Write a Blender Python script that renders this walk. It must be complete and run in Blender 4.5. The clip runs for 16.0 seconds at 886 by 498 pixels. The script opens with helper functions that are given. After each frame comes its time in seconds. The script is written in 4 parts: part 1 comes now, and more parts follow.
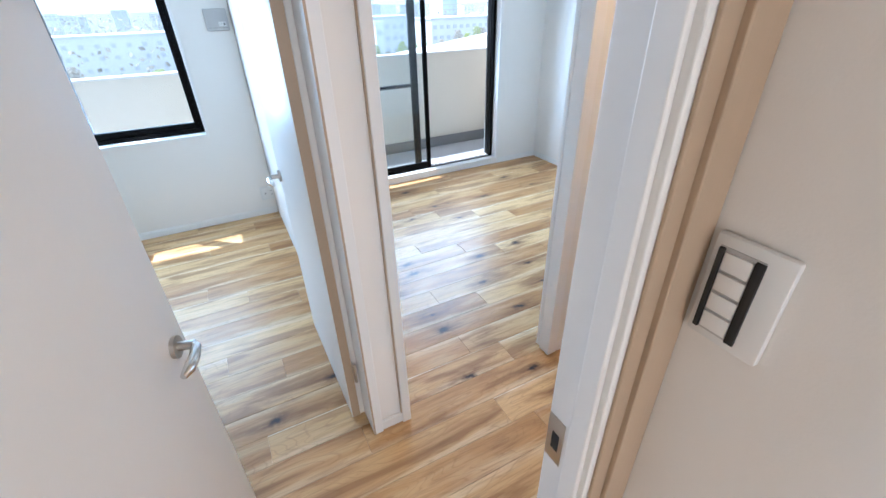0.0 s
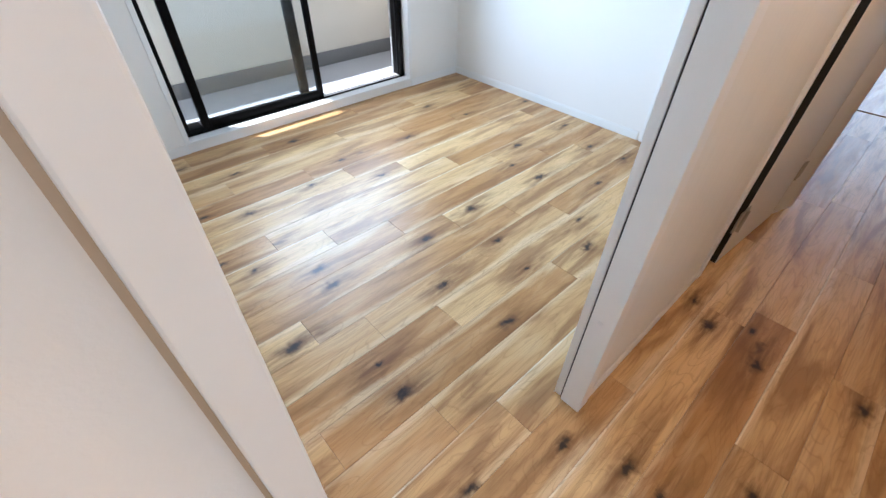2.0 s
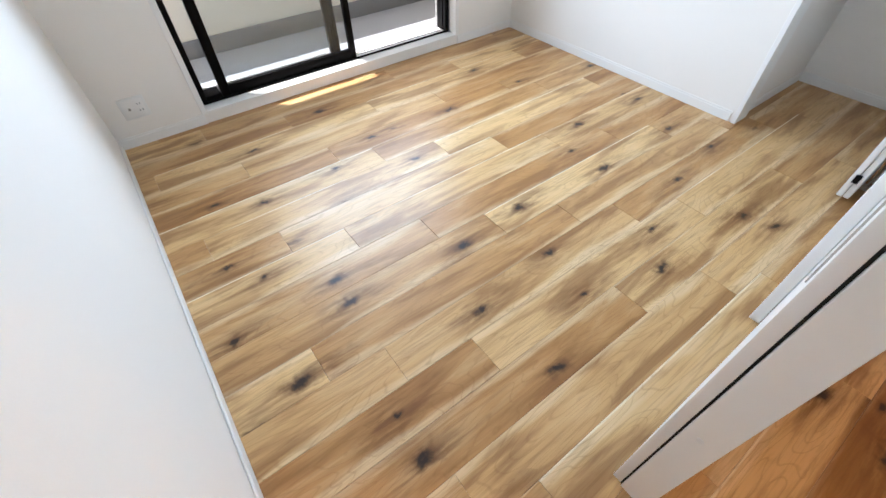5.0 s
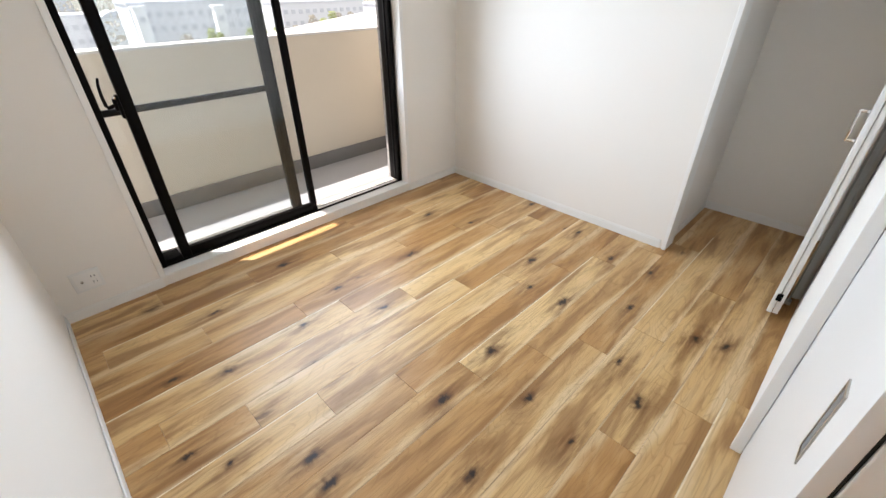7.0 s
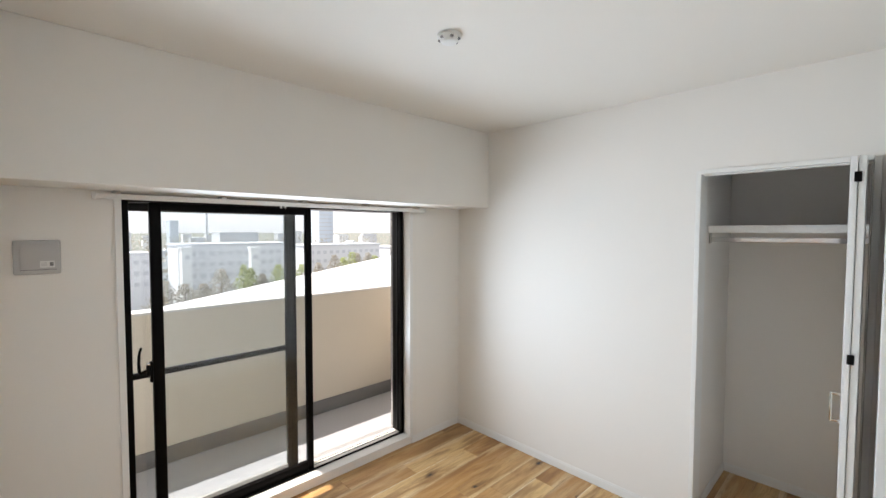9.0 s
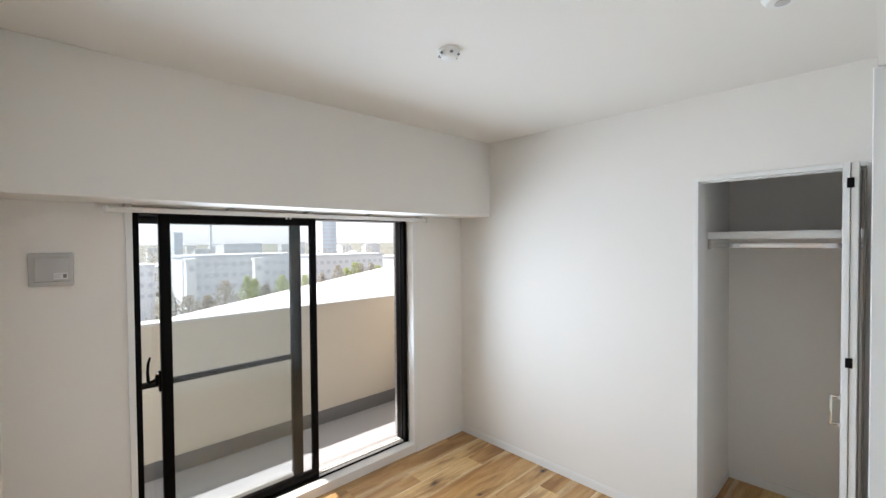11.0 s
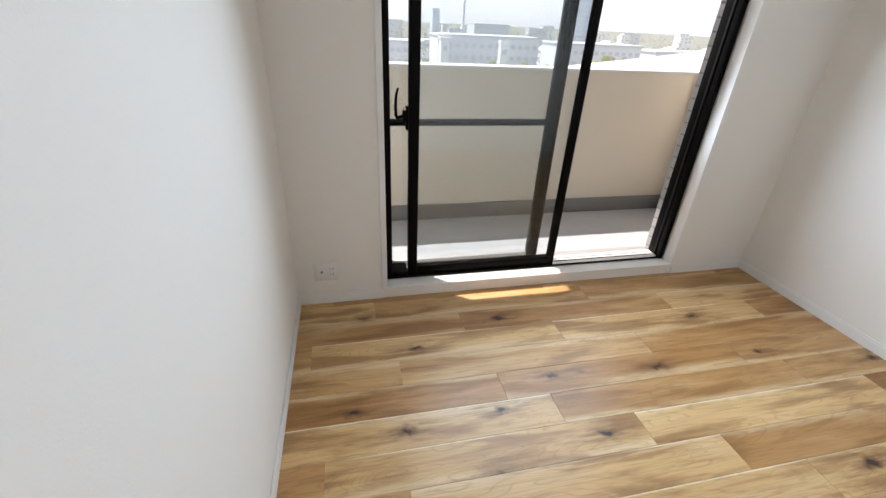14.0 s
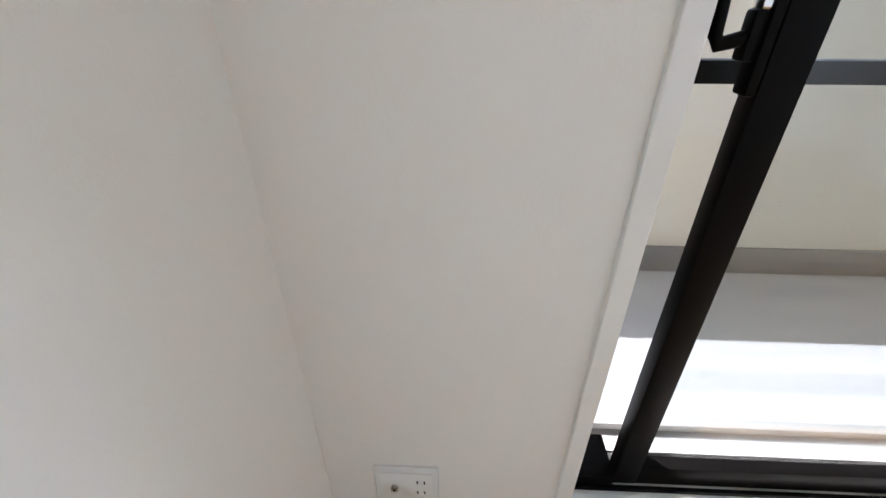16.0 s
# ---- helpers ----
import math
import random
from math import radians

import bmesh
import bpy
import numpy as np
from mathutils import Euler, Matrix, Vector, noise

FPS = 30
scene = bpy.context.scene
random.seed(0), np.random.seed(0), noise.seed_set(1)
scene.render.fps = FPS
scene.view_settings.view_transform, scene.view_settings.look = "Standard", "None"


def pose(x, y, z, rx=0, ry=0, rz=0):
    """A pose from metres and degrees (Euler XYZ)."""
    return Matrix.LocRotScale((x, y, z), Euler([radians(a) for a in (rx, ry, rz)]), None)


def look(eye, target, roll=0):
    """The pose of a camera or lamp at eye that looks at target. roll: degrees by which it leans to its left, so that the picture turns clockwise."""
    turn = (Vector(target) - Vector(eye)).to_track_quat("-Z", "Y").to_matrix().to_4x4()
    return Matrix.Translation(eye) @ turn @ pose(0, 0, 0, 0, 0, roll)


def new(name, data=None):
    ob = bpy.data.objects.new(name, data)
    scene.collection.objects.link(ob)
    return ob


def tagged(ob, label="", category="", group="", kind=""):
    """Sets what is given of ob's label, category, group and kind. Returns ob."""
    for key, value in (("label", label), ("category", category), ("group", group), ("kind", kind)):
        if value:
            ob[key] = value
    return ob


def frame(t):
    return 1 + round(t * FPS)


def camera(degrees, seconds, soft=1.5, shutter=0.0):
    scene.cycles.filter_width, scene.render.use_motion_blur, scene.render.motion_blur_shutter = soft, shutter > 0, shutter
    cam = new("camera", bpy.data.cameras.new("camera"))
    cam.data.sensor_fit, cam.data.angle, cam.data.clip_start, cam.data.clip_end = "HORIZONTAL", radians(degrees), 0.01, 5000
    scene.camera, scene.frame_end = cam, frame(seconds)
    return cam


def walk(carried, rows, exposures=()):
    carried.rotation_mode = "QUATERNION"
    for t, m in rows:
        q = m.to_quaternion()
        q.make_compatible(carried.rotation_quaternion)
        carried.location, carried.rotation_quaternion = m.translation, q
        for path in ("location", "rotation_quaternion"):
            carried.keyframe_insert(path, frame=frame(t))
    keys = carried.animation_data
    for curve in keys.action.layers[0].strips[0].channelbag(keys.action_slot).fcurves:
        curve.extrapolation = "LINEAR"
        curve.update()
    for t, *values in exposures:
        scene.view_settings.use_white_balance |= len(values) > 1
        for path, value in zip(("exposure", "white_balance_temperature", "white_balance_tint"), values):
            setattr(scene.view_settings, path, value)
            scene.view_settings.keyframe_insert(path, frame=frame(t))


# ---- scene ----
cam = camera(93.1, 16.0)
PATH = [
    (0, (-0.031, 0.097, 1.58), (0.747, 1.633, 0.562), -1.6),
    (0.5, (0.029, 0.387, 1.5), (0.811, 1.853, 0.387), -1.6),
    (1, (0.1, 0.641, 1.461), (1.036, 1.988, 0.316), -1.8),
    (1.5, (0.206, 0.859, 1.427), (1.236, 2.079, 0.222), -1.7),
    (2, (0.352, 1.067, 1.292), (1.381, 2.168, -0.022), 0.9),
    (2.5, (0.491, 1.237, 1.237), (1.434, 2.193, -0.244), 3.2),
    (3, (0.576, 1.325, 1.193), (1.314, 2.283, -0.399), 4.7),
    (3.2, (0.613, 1.337, 1.191), (1.256, 2.321, -0.427), 3.9),
    (5.3, (0.604, 1.384, 1.261), (1.44, 2.467, -0.198), -1.3),
    (5.5, (0.588, 1.441, 1.271), (1.469, 2.496, -0.183), -0.3),
    (6, (0.597, 1.479, 1.294), (1.554, 2.543, -0.103), -0.1),
    (6.5, (0.591, 1.485, 1.338), (1.668, 2.611, 0.084), -0.5),
    (7, (0.593, 1.48, 1.401), (1.778, 2.683, 0.33), -0.4),
    (7.5, (0.588, 1.477, 1.466), (1.868, 2.758, 0.619), -0.1),
    (8, (0.579, 1.457, 1.537), (1.929, 2.814, 0.956), 0.3),
    (8.5, (0.561, 1.429, 1.596), (1.94, 2.842, 1.276), 0.3),
    (9, (0.535, 1.407, 1.643), (1.924, 2.844, 1.559), 0.1),
    (9.2, (0.529, 1.398, 1.661), (1.916, 2.839, 1.659), -0.1),
    (11.3, (0.509, 1.374, 1.631), (1.883, 2.825, 1.568), -0.7),
    (11.5, (0.525, 1.38, 1.601), (1.891, 2.83, 1.417), -0.6),
    (12, (0.554, 1.421, 1.518), (1.87, 2.849, 1.037), -0.0),
    (12.5, (0.578, 1.43, 1.465), (1.772, 2.858, 0.733), 0.7),
    (13, (0.646, 1.485, 1.403), (1.623, 2.989, 0.515), 2.6),
    (13.5, (0.679, 1.637, 1.353), (1.336, 3.279, 0.418), 3.7),
    (14, (0.66, 1.993, 1.324), (1.074, 3.701, 0.369), 2.9),
    (14.5, (0.663, 2.399, 1.314), (0.962, 4.11, 0.323), 2.7),
    (15, (0.669, 2.712, 1.282), (0.765, 4.469, 0.331), 0.1),
    (15.5, (0.602, 3.067, 1.225), (0.68, 4.767, 0.174), 0.5),
    (15.8, (0.596, 3.29, 1.085), (0.6, 4.99, 0.025), 0.3),
    (16, (0.603, 3.432, 0.973), (0.528, 5.136, -0.071), 0.0),
]
walk(cam, [(t, look(eye, target, roll)) for t, eye, target, roll in PATH],
     [(0, 2.27, 4950, 8), (0.5, 2.27, 4720, 7), (1.0, 2.19, 4850, 8), (1.5, 2.2, 5050, 10), (2.5, 2.32, 5450, 11), (3.2, 2.34, 5550, 12), (5.5, 2.2, 6050, 14), (7.0, 2.0, 6600, 16), (9.0, 1.75, 6600, 15),
      (12.5, 1.75, 6380, 15), (13.5, 1.73, 6400, 15), (14.5, 1.62, 6450, 15), (15.5, 1.74, 6450, 16), (16.0, 2.07, 6000, 15)])

# ---- light ----
SUN_DIR = Vector((0.455, -0.385, -1.0)).normalized()
world = bpy.data.worlds.new("sky")
scene.world = world
world.use_nodes = True
wn = world.node_tree.nodes
sky = wn.new("ShaderNodeTexSky")
sky.sky_type = "NISHITA"
sky.sun_disc = False
sky.sun_elevation = math.asin(-SUN_DIR.z)
sky.sun_rotation = math.atan2(-SUN_DIR.x, -SUN_DIR.y)
sky.air_density, sky.dust_density, sky.ozone_density = 1.0, 1.0, 2.6
wn["Background"].inputs[1].default_value = 0.105
haze = wn.new("ShaderNodeHueSaturation")
haze.inputs["Saturation"].default_value = 0.35
world.node_tree.links.new(sky.outputs[0], haze.inputs["Color"])
veil = wn.new("ShaderNodeMix")
veil.data_type = "RGBA"
veil.inputs[0].default_value = 0.72
veil.inputs[7].default_value = (3.5, 3.53, 3.58, 1)
world.node_tree.links.new(haze.outputs[0], veil.inputs[6])
world.node_tree.links.new(veil.outputs[2], wn["Background"].inputs[0])
sun = new("sun", bpy.data.lights.new("sun", "SUN"))
sun.data.energy, sun.data.angle, sun.data.color = 2.4, radians(0.6), (1.0, 0.95, 0.88)
sun.matrix_world = look((0, 8, 20), Vector((0, 8, 20)) + SUN_DIR)


def sky_lamp(name, eye, target, w, h, power, color=(0.86, 0.93, 1.0), spread=180):
    """The sky's light, gathered in a window's opening; also the first room's added fill."""
    lamp = new(name, bpy.data.lights.new(name, "AREA"))
    lamp.data.shape, lamp.data.size, lamp.data.size_y = "RECTANGLE", w, h
    lamp.data.energy, lamp.data.color = power, color
    lamp.data.spread = radians(spread)
    lamp.matrix_world = look(eye, target)
    return lamp


sky_lamp("sky_light_bedroom", (1.76, 3.900, 1.25), (1.90, 0, 0.85), 1.40, 1.00, 11.0, (0.68, 0.85, 1.0), 150)
sky_lamp("sky_light_side_room", (-1.0, 3.90, 1.34), (-1.0, 0, 0.9), 1.6, 1.05, 12.0, (0.66, 0.84, 1.0))
sky_lamp("sky_light_living", (8.4, 0.9, 1.2), (0, 0.9, 0.6), 1.8, 1.9, 6.0, (0.75, 0.88, 1.0))
# added warm fill, unseen: the first room has no window
sky_lamp("start_room_fill", (0.2, -2.35, 1.2), (0.5, 3, 0.7), 1.5, 1.2, 9.5, (1.0, 0.88, 0.74))

# added warm downlight, unseen; guessed from the hallway's warm tone
down = new("added_hall_lamp", bpy.data.lights.new("added_hall_lamp", "AREA"))
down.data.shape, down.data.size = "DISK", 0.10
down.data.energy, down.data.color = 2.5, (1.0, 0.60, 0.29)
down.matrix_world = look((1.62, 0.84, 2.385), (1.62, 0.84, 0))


# ---- materials ----
def mat(name, color, rough=0.5, metal=0.0, bump=0.0, scale=50.0, vary=0.06, coarse=3.0, spec=0.5, stretch=None):
    """Principled surface with fine bump and variation at two scales."""
    m = bpy.data.materials.new(name)
    m.use_nodes = True
    nt = m.node_tree
    n, ln = nt.nodes, nt.links
    b = n["Principled BSDF"]
    b.inputs["Roughness"].default_value = rough
    b.inputs["Metallic"].default_value = metal
    b.inputs["Specular IOR Level"].default_value = spec
    geo = n.new("ShaderNodeNewGeometry")
    a = n.new("ShaderNodeTexNoise")
    a.inputs["Scale"].default_value = coarse
    a.inputs["Detail"].default_value = 5
    c = n.new("ShaderNodeTexNoise")
    c.inputs["Scale"].default_value = scale
    c.inputs["Detail"].default_value = 3
    where = geo.outputs["Position"]
    if stretch:
        along = n.new("ShaderNodeMapping")
        along.inputs["Scale"].default_value = stretch
        ln.new(where, along.inputs[0])
        where = along.outputs[0]
    for q in (a, c):
        ln.new(where, q.inputs["Vector"])
    mx = n.new("ShaderNodeMix")
    mx.data_type = "RGBA"
    mx.inputs[6].default_value = (*[v * (1 - vary) for v in color], 1)
    mx.inputs[7].default_value = (*[min(1, v * (1 + vary)) for v in color], 1)
    add = n.new("ShaderNodeMath")
    add.operation = "MULTIPLY_ADD"
    ln.new(c.outputs[0], add.inputs[0])
    add.inputs[1].default_value = 0.4
    mul = n.new("ShaderNodeMath")
    mul.operation = "MULTIPLY"
    ln.new(a.outputs[0], mul.inputs[0])
    mul.inputs[1].default_value = 0.6
    ln.new(mul.outputs[0], add.inputs[2])
    ln.new(add.outputs[0], mx.inputs[0])
    ln.new(mx.outputs[2], b.inputs["Base Color"])
    rr = n.new("ShaderNodeMapRange")
    rr.inputs[3].default_value = max(0.02, rough - 0.06)
    rr.inputs[4].default_value = min(1, rough + 0.06)
    ln.new(a.outputs[0], rr.inputs[0])
    ln.new(rr.outputs[0], b.inputs["Roughness"])
    if bump:
        bp = n.new("ShaderNodeBump")
        bp.inputs["Strength"].default_value = bump
        bp.inputs["Distance"].default_value = 0.002
        ln.new(c.outputs[0], bp.inputs["Height"])
        ln.new(bp.outputs[0], b.inputs["Normal"])
    return m


M_WALL = mat("wallpaper_white", (0.83, 0.79, 0.735), 0.85, bump=0.14, scale=260, vary=0.02, coarse=1.2, spec=0.2)
M_CEIL = mat("ceiling_paper", (0.80, 0.765, 0.71), 0.9, bump=0.2, scale=220, vary=0.02, coarse=1.0, spec=0.2)
M_TRIM = mat("white_trim", (0.82, 0.80, 0.765), 0.38, bump=0.04, scale=90, vary=0.015)
M_DOOR = mat("white_melamine", (0.80, 0.785, 0.76), 0.34, bump=0.05, scale=120, vary=0.015)
M_PANEL = mat("hall_panel", (0.80, 0.77, 0.71), 0.5, bump=0.1, scale=70, vary=0.10, coarse=9, stretch=(1, 1, 0.07))
# beige edge band darkened to tan: shade is put into its colour
M_EDGE = mat("edge_band_with_shade", (0.44, 0.33, 0.22), 0.5, bump=0.05, vary=0.05)
M_BLACK = mat("black_bronze_aluminium", (0.005, 0.0042, 0.004), 0.42, bump=0.03, scale=300, vary=0.15, spec=0.06)
M_SLATE = mat("outer_sash_aluminium", (0.012, 0.012, 0.013), 0.40, vary=0.12, spec=0.25)
# sunlight on the outer sill and rail is put into this light tone
M_SILL = mat("sunlit_tone_aluminium", (0.50, 0.49, 0.48), 0.45, metal=0.4, bump=0.05, vary=0.08)
# near-black for the shade in gaps, slots and holes; also the switches' dark bars
M_DARK = mat("gap_shade_and_dark_bars", (0.02, 0.018, 0.016), 0.8, vary=0.1)
M_STEEL = mat("brushed_steel", (0.50, 0.47, 0.43), 0.32, metal=1.0, bump=0.04, scale=400, vary=0.06)
M_CHROME = mat("satin_chrome", (0.72, 0.71, 0.70), 0.16, metal=1.0, vary=0.03)
M_PLASTIC = mat("white_plastic", (0.78, 0.77, 0.74), 0.35, vary=0.015)
M_GREY = mat("grey_plastic", (0.52, 0.50, 0.48), 0.45, vary=0.03)
M_PARAPET = mat("parapet_paint", (0.75, 0.68, 0.57), 0.85, bump=0.10, scale=120, vary=0.05, coarse=2)
M_CONC = mat("balcony_floor_sheet", (0.41, 0.41, 0.418), 0.7, bump=0.15, scale=200, vary=0.05, coarse=4)
M_CURB = mat("grey_waterproof_coat", (0.20, 0.195, 0.19), 0.7, bump=0.2, scale=90, vary=0.08)
M_CAP = mat("white_cap", (0.78, 0.77, 0.75), 0.8, bump=0.2, scale=60, vary=0.04)
M_BRICK = mat("pale_grey_tile", (0.36, 0.35, 0.34), 0.6, bump=0.3, scale=120, vary=0.12, coarse=9)
M_MORTAR = mat("mortar", (0.22, 0.215, 0.21), 0.9, bump=0.3, scale=200)
M_GROUND = mat("city_ground", (0.19, 0.20, 0.17), 0.95, vary=0.3, scale=0.2, coarse=0.02)
# far walls, roofs, panes and foliage: haze is put into these paled colours
M_BLDG = mat("hazed_render", (0.72, 0.73, 0.76), 0.8, vary=0.05, scale=0.5, coarse=0.05)
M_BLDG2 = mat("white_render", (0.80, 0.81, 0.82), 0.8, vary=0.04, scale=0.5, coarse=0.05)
M_ROOF = mat("hazed_roof", (0.62, 0.64, 0.68), 0.8, vary=0.08, scale=0.5, coarse=0.1)
M_PANE = mat("hazed_window", (0.56, 0.58, 0.62), 0.4, vary=0.1, scale=0.5, coarse=0.2)
M_TOWER = mat("hazed_tower_glass", (0.60, 0.67, 0.76), 0.3, vary=0.06, scale=0.3, coarse=0.05)
M_FOLI = mat("spring_foliage", (0.44, 0.48, 0.24), 0.8, vary=0.35, scale=1.5, coarse=0.3)
M_FOLI2 = mat("grey_foliage", (0.44, 0.41, 0.35), 0.8, vary=0.3, scale=1.5, coarse=0.3)


def leafy(m):
    """Let sunlight shine through leaves."""
    n, ln = m.node_tree.nodes, m.node_tree.links
    through_leaf = n.new("ShaderNodeBsdfTranslucent")
    both = n.new("ShaderNodeMixShader")
    both.inputs[0].default_value = 0.5
    ln.new(n["Principled BSDF"].inputs["Base Color"].links[0].from_socket, through_leaf.inputs[0])
    ln.new(n["Principled BSDF"].outputs[0], both.inputs[1])
    ln.new(through_leaf.outputs[0], both.inputs[2])
    ln.new(both.outputs[0], n["Material Output"].inputs[0])


leafy(M_FOLI)
leafy(M_FOLI2)
M_BARK = mat("bark", (0.24, 0.20, 0.16), 0.9, vary=0.2, scale=4)


def glass_mat(name="window_glass", tint=(0.945, 0.965, 0.972), gloss=0.5):
    m = bpy.data.materials.new(name)
    m.use_nodes = True
    n, ln = m.node_tree.nodes, m.node_tree.links
    n.remove(n["Principled BSDF"])
    tr = n.new("ShaderNodeBsdfTransparent")
    tr.inputs[0].default_value = (*tint, 1)
    gl = n.new("ShaderNodeBsdfGlossy")
    gl.inputs["Roughness"].default_value = 0.01
    lw = n.new("ShaderNodeLayerWeight")
    lw.inputs[0].default_value = 0.5
    pw = n.new("ShaderNodeMath")
    pw.operation = "POWER"
    ln.new(lw.outputs["Facing"], pw.inputs[0])
    pw.inputs[1].default_value = 4.0
    ma = n.new("ShaderNodeMath")
    ma.operation = "MULTIPLY_ADD"
    ln.new(pw.outputs[0], ma.inputs[0])
    ma.inputs[1].default_value, ma.inputs[2].default_value = gloss, 0.045 * gloss * 2
    mx = n.new("ShaderNodeMixShader")
    ln.new(ma.outputs[0], mx.inputs[0])
    ln.new(tr.outputs[0], mx.inputs[1])
    ln.new(gl.outputs[0], mx.inputs[2])
    ln.new(mx.outputs[0], n["Material Output"].inputs[0])
    return m


M_GLASS = glass_mat()

PITCH = 0.1475   # width of a floor plank
# knots in the oak: x, y, size
KNOTS = [
    (1.692, 2.288, .05), (1.361, 2.256, .05), (1.887, 1.704, .05), (1.964, 3.151, .045), (1.361, 3.601, .045),
    (2.423, 2.587, .045), (0.770, 1.694, .055), (2.396, 3.455, .045), (1.837, 1.122, .05), (1.775, 0.934, .045),
    (1.325, 0.667, .05), (0.861, 2.411, .04), (0.853, 2.289, .05), (0.585, 2.109, .06), (1.265, 1.658, .05),
    (2.223, 2.249, .05), (0.463, 2.381, .04), (2.421, 1.669, .045), (2.463, 1.554, .04), (1.212, 1.971, .045),
    (3.051, 3.030, .04), (1.028, 1.229, .04), (1.105, 1.062, .05), (1.841, 0.632, .045), (1.097, 0.954, .04),
    (2.162, 0.585, .04), (0.55, 2.725, .032), (0.648, 2.591, .032), (0.621, 3.125, .042), (1.464, 3.183, .036), (1.184, 3.044, .036),
    (1.537, 2.879, .036), (2.914, 2.561, .036), (2.522, 3.152, .03), (2.205, 2.438, .034), (2.775, 2.269, .032), (2.797, 2.035, .03), (1.602, 2.019, .04),
    (2.043, 1.852, .032), (1.557, 1.806, .028), (0.769, 1.846, .026), (0.909, 3.444, .03), (1.297, 0.792, .04), (1.929, 1.0, .034), (1.927, 1.212, .04), (0.717, 1.331, .04), (-0.153, 1.527, .05), (0.137, 1.664, .05), (0.805, 3.017, .04), (2.422, 1.980, .035),
]


def oak():
    m = bpy.data.materials.new("oak_planks")
    m.use_nodes = True
    n, ln = m.node_tree.nodes, m.node_tree.links
    b = n["Principled BSDF"]

    def math_(op, a, c, clamp=False):
        q = n.new("ShaderNodeMath")
        q.operation, q.use_clamp = op, clamp
        for i, v in enumerate((a, c)):
            if isinstance(v, (int, float)):
                q.inputs[i].default_value = v
            else:
                ln.new(v, q.inputs[i])
        return q.outputs[0]

    def mix(f, a, c, blend="MIX"):
        q = n.new("ShaderNodeMix")
        q.data_type, q.blend_type = "RGBA", blend
        if isinstance(f, (int, float)):
            q.inputs[0].default_value = f
        else:
            ln.new(f, q.inputs[0])
        for i, v in ((6, a), (7, c)):
            if isinstance(v, tuple):
                q.inputs[i].default_value = (*v, 1)
            else:
                ln.new(v, q.inputs[i])
        return q.outputs[2]

    def rng(v, a, c, lo=0.0, hi=1.0):
        q = n.new("ShaderNodeMapRange")
        q.interpolation_type = "SMOOTHSTEP"
        ln.new(v, q.inputs[0])
        for i, w in ((1, a), (2, c), (3, lo), (4, hi)):
            q.inputs[i].default_value = w
        return q.outputs[0]

    def noise_at(vec, scale, detail=4, dist=0.0):
        q = n.new("ShaderNodeTexNoise")
        q.inputs["Scale"].default_value, q.inputs["Detail"].default_value = scale, detail
        q.inputs["Distortion"].default_value = dist
        ln.new(vec, q.inputs["Vector"])
        return q

    geo = n.new("ShaderNodeNewGeometry")
    info = n.new("ShaderNodeObjectInfo")
    pos = geo.outputs["Position"]
    # each plank has its own piece of grain
    shift = n.new("ShaderNodeCombineXYZ")
    ln.new(math_("MULTIPLY", info.outputs["Random"], 37.0), shift.inputs[0])
    ln.new(math_("MULTIPLY", info.outputs["Random"], 91.0), shift.inputs[2])
    sh = n.new("ShaderNodeVectorMath")
    sh.operation = "ADD"
    ln.new(pos, sh.inputs[0])
    ln.new(shift.outputs[0], sh.inputs[1])
    st = n.new("ShaderNodeMapping")
    st.inputs["Scale"].default_value = (1.0, 7.0, 1.0)
    ln.new(sh.outputs[0], st.inputs[0])
    # distance to the nearest knot, stretched along the grain
    wob = noise_at(pos, 14, 3, 0.9)
    wv = n.new("ShaderNodeVectorMath")
    wv.operation = "MULTIPLY_ADD"
    ln.new(wob.outputs["Color"], wv.inputs[0])
    wv.inputs[1].default_value = (0.05, 0.05, 0)
    ln.new(pos, wv.inputs[2])
    sp = n.new("ShaderNodeSeparateXYZ")
    ln.new(pos, sp.inputs[0])
    row_of = math_("FLOOR", math_("DIVIDE", math_("SUBTRACT", 3.68, sp.outputs[1]), PITCH), 0.0)
    lift = n.new("ShaderNodeCombineXYZ")
    ln.new(math_("MULTIPLY", row_of, 0.5), lift.inputs[2])
    sq = n.new("ShaderNodeVectorMath")
    sq.operation = "MULTIPLY_ADD"
    ln.new(wv.outputs[0], sq.inputs[0])
    sq.inputs[1].default_value = (0.62, 1.25, 0.0)
    ln.new(lift.outputs[0], sq.inputs[2])
    near = None
    for x, y, s in KNOTS:
        d = n.new("ShaderNodeVectorMath")
        d.operation = "DISTANCE"
        ln.new(sq.outputs[0], d.inputs[0])
        d.inputs[1].default_value = ((x + 0.025) * 0.62, (y + 0.025) * 1.25, 0.5 * math.floor((3.68 - y) / PITCH))
        r = math_("MULTIPLY", d.outputs["Value"], 0.05 / s)
        near = r if near is None else math_("MINIMUM", near, r)
    sm = n.new("ShaderNodeVectorMath")
    sm.operation = "MULTIPLY_ADD"
    ln.new(wv.outputs[0], sm.inputs[0])
    sm.inputs[1].default_value = (0.36, 1.15, 0.0)
    ln.new(lift.outputs[0], sm.inputs[2])
    smear = None
    for x, y, s in KNOTS:
        d = n.new("ShaderNodeVectorMath")
        d.operation = "DISTANCE"
        ln.new(sm.outputs[0], d.inputs[0])
        d.inputs[1].default_value = ((x + 0.025) * 0.36, (y + 0.025) * 1.15, 0.5 * math.floor((3.68 - y) / PITCH))
        smear = d.outputs["Value"] if smear is None else math_("MINIMUM", smear, d.outputs["Value"])
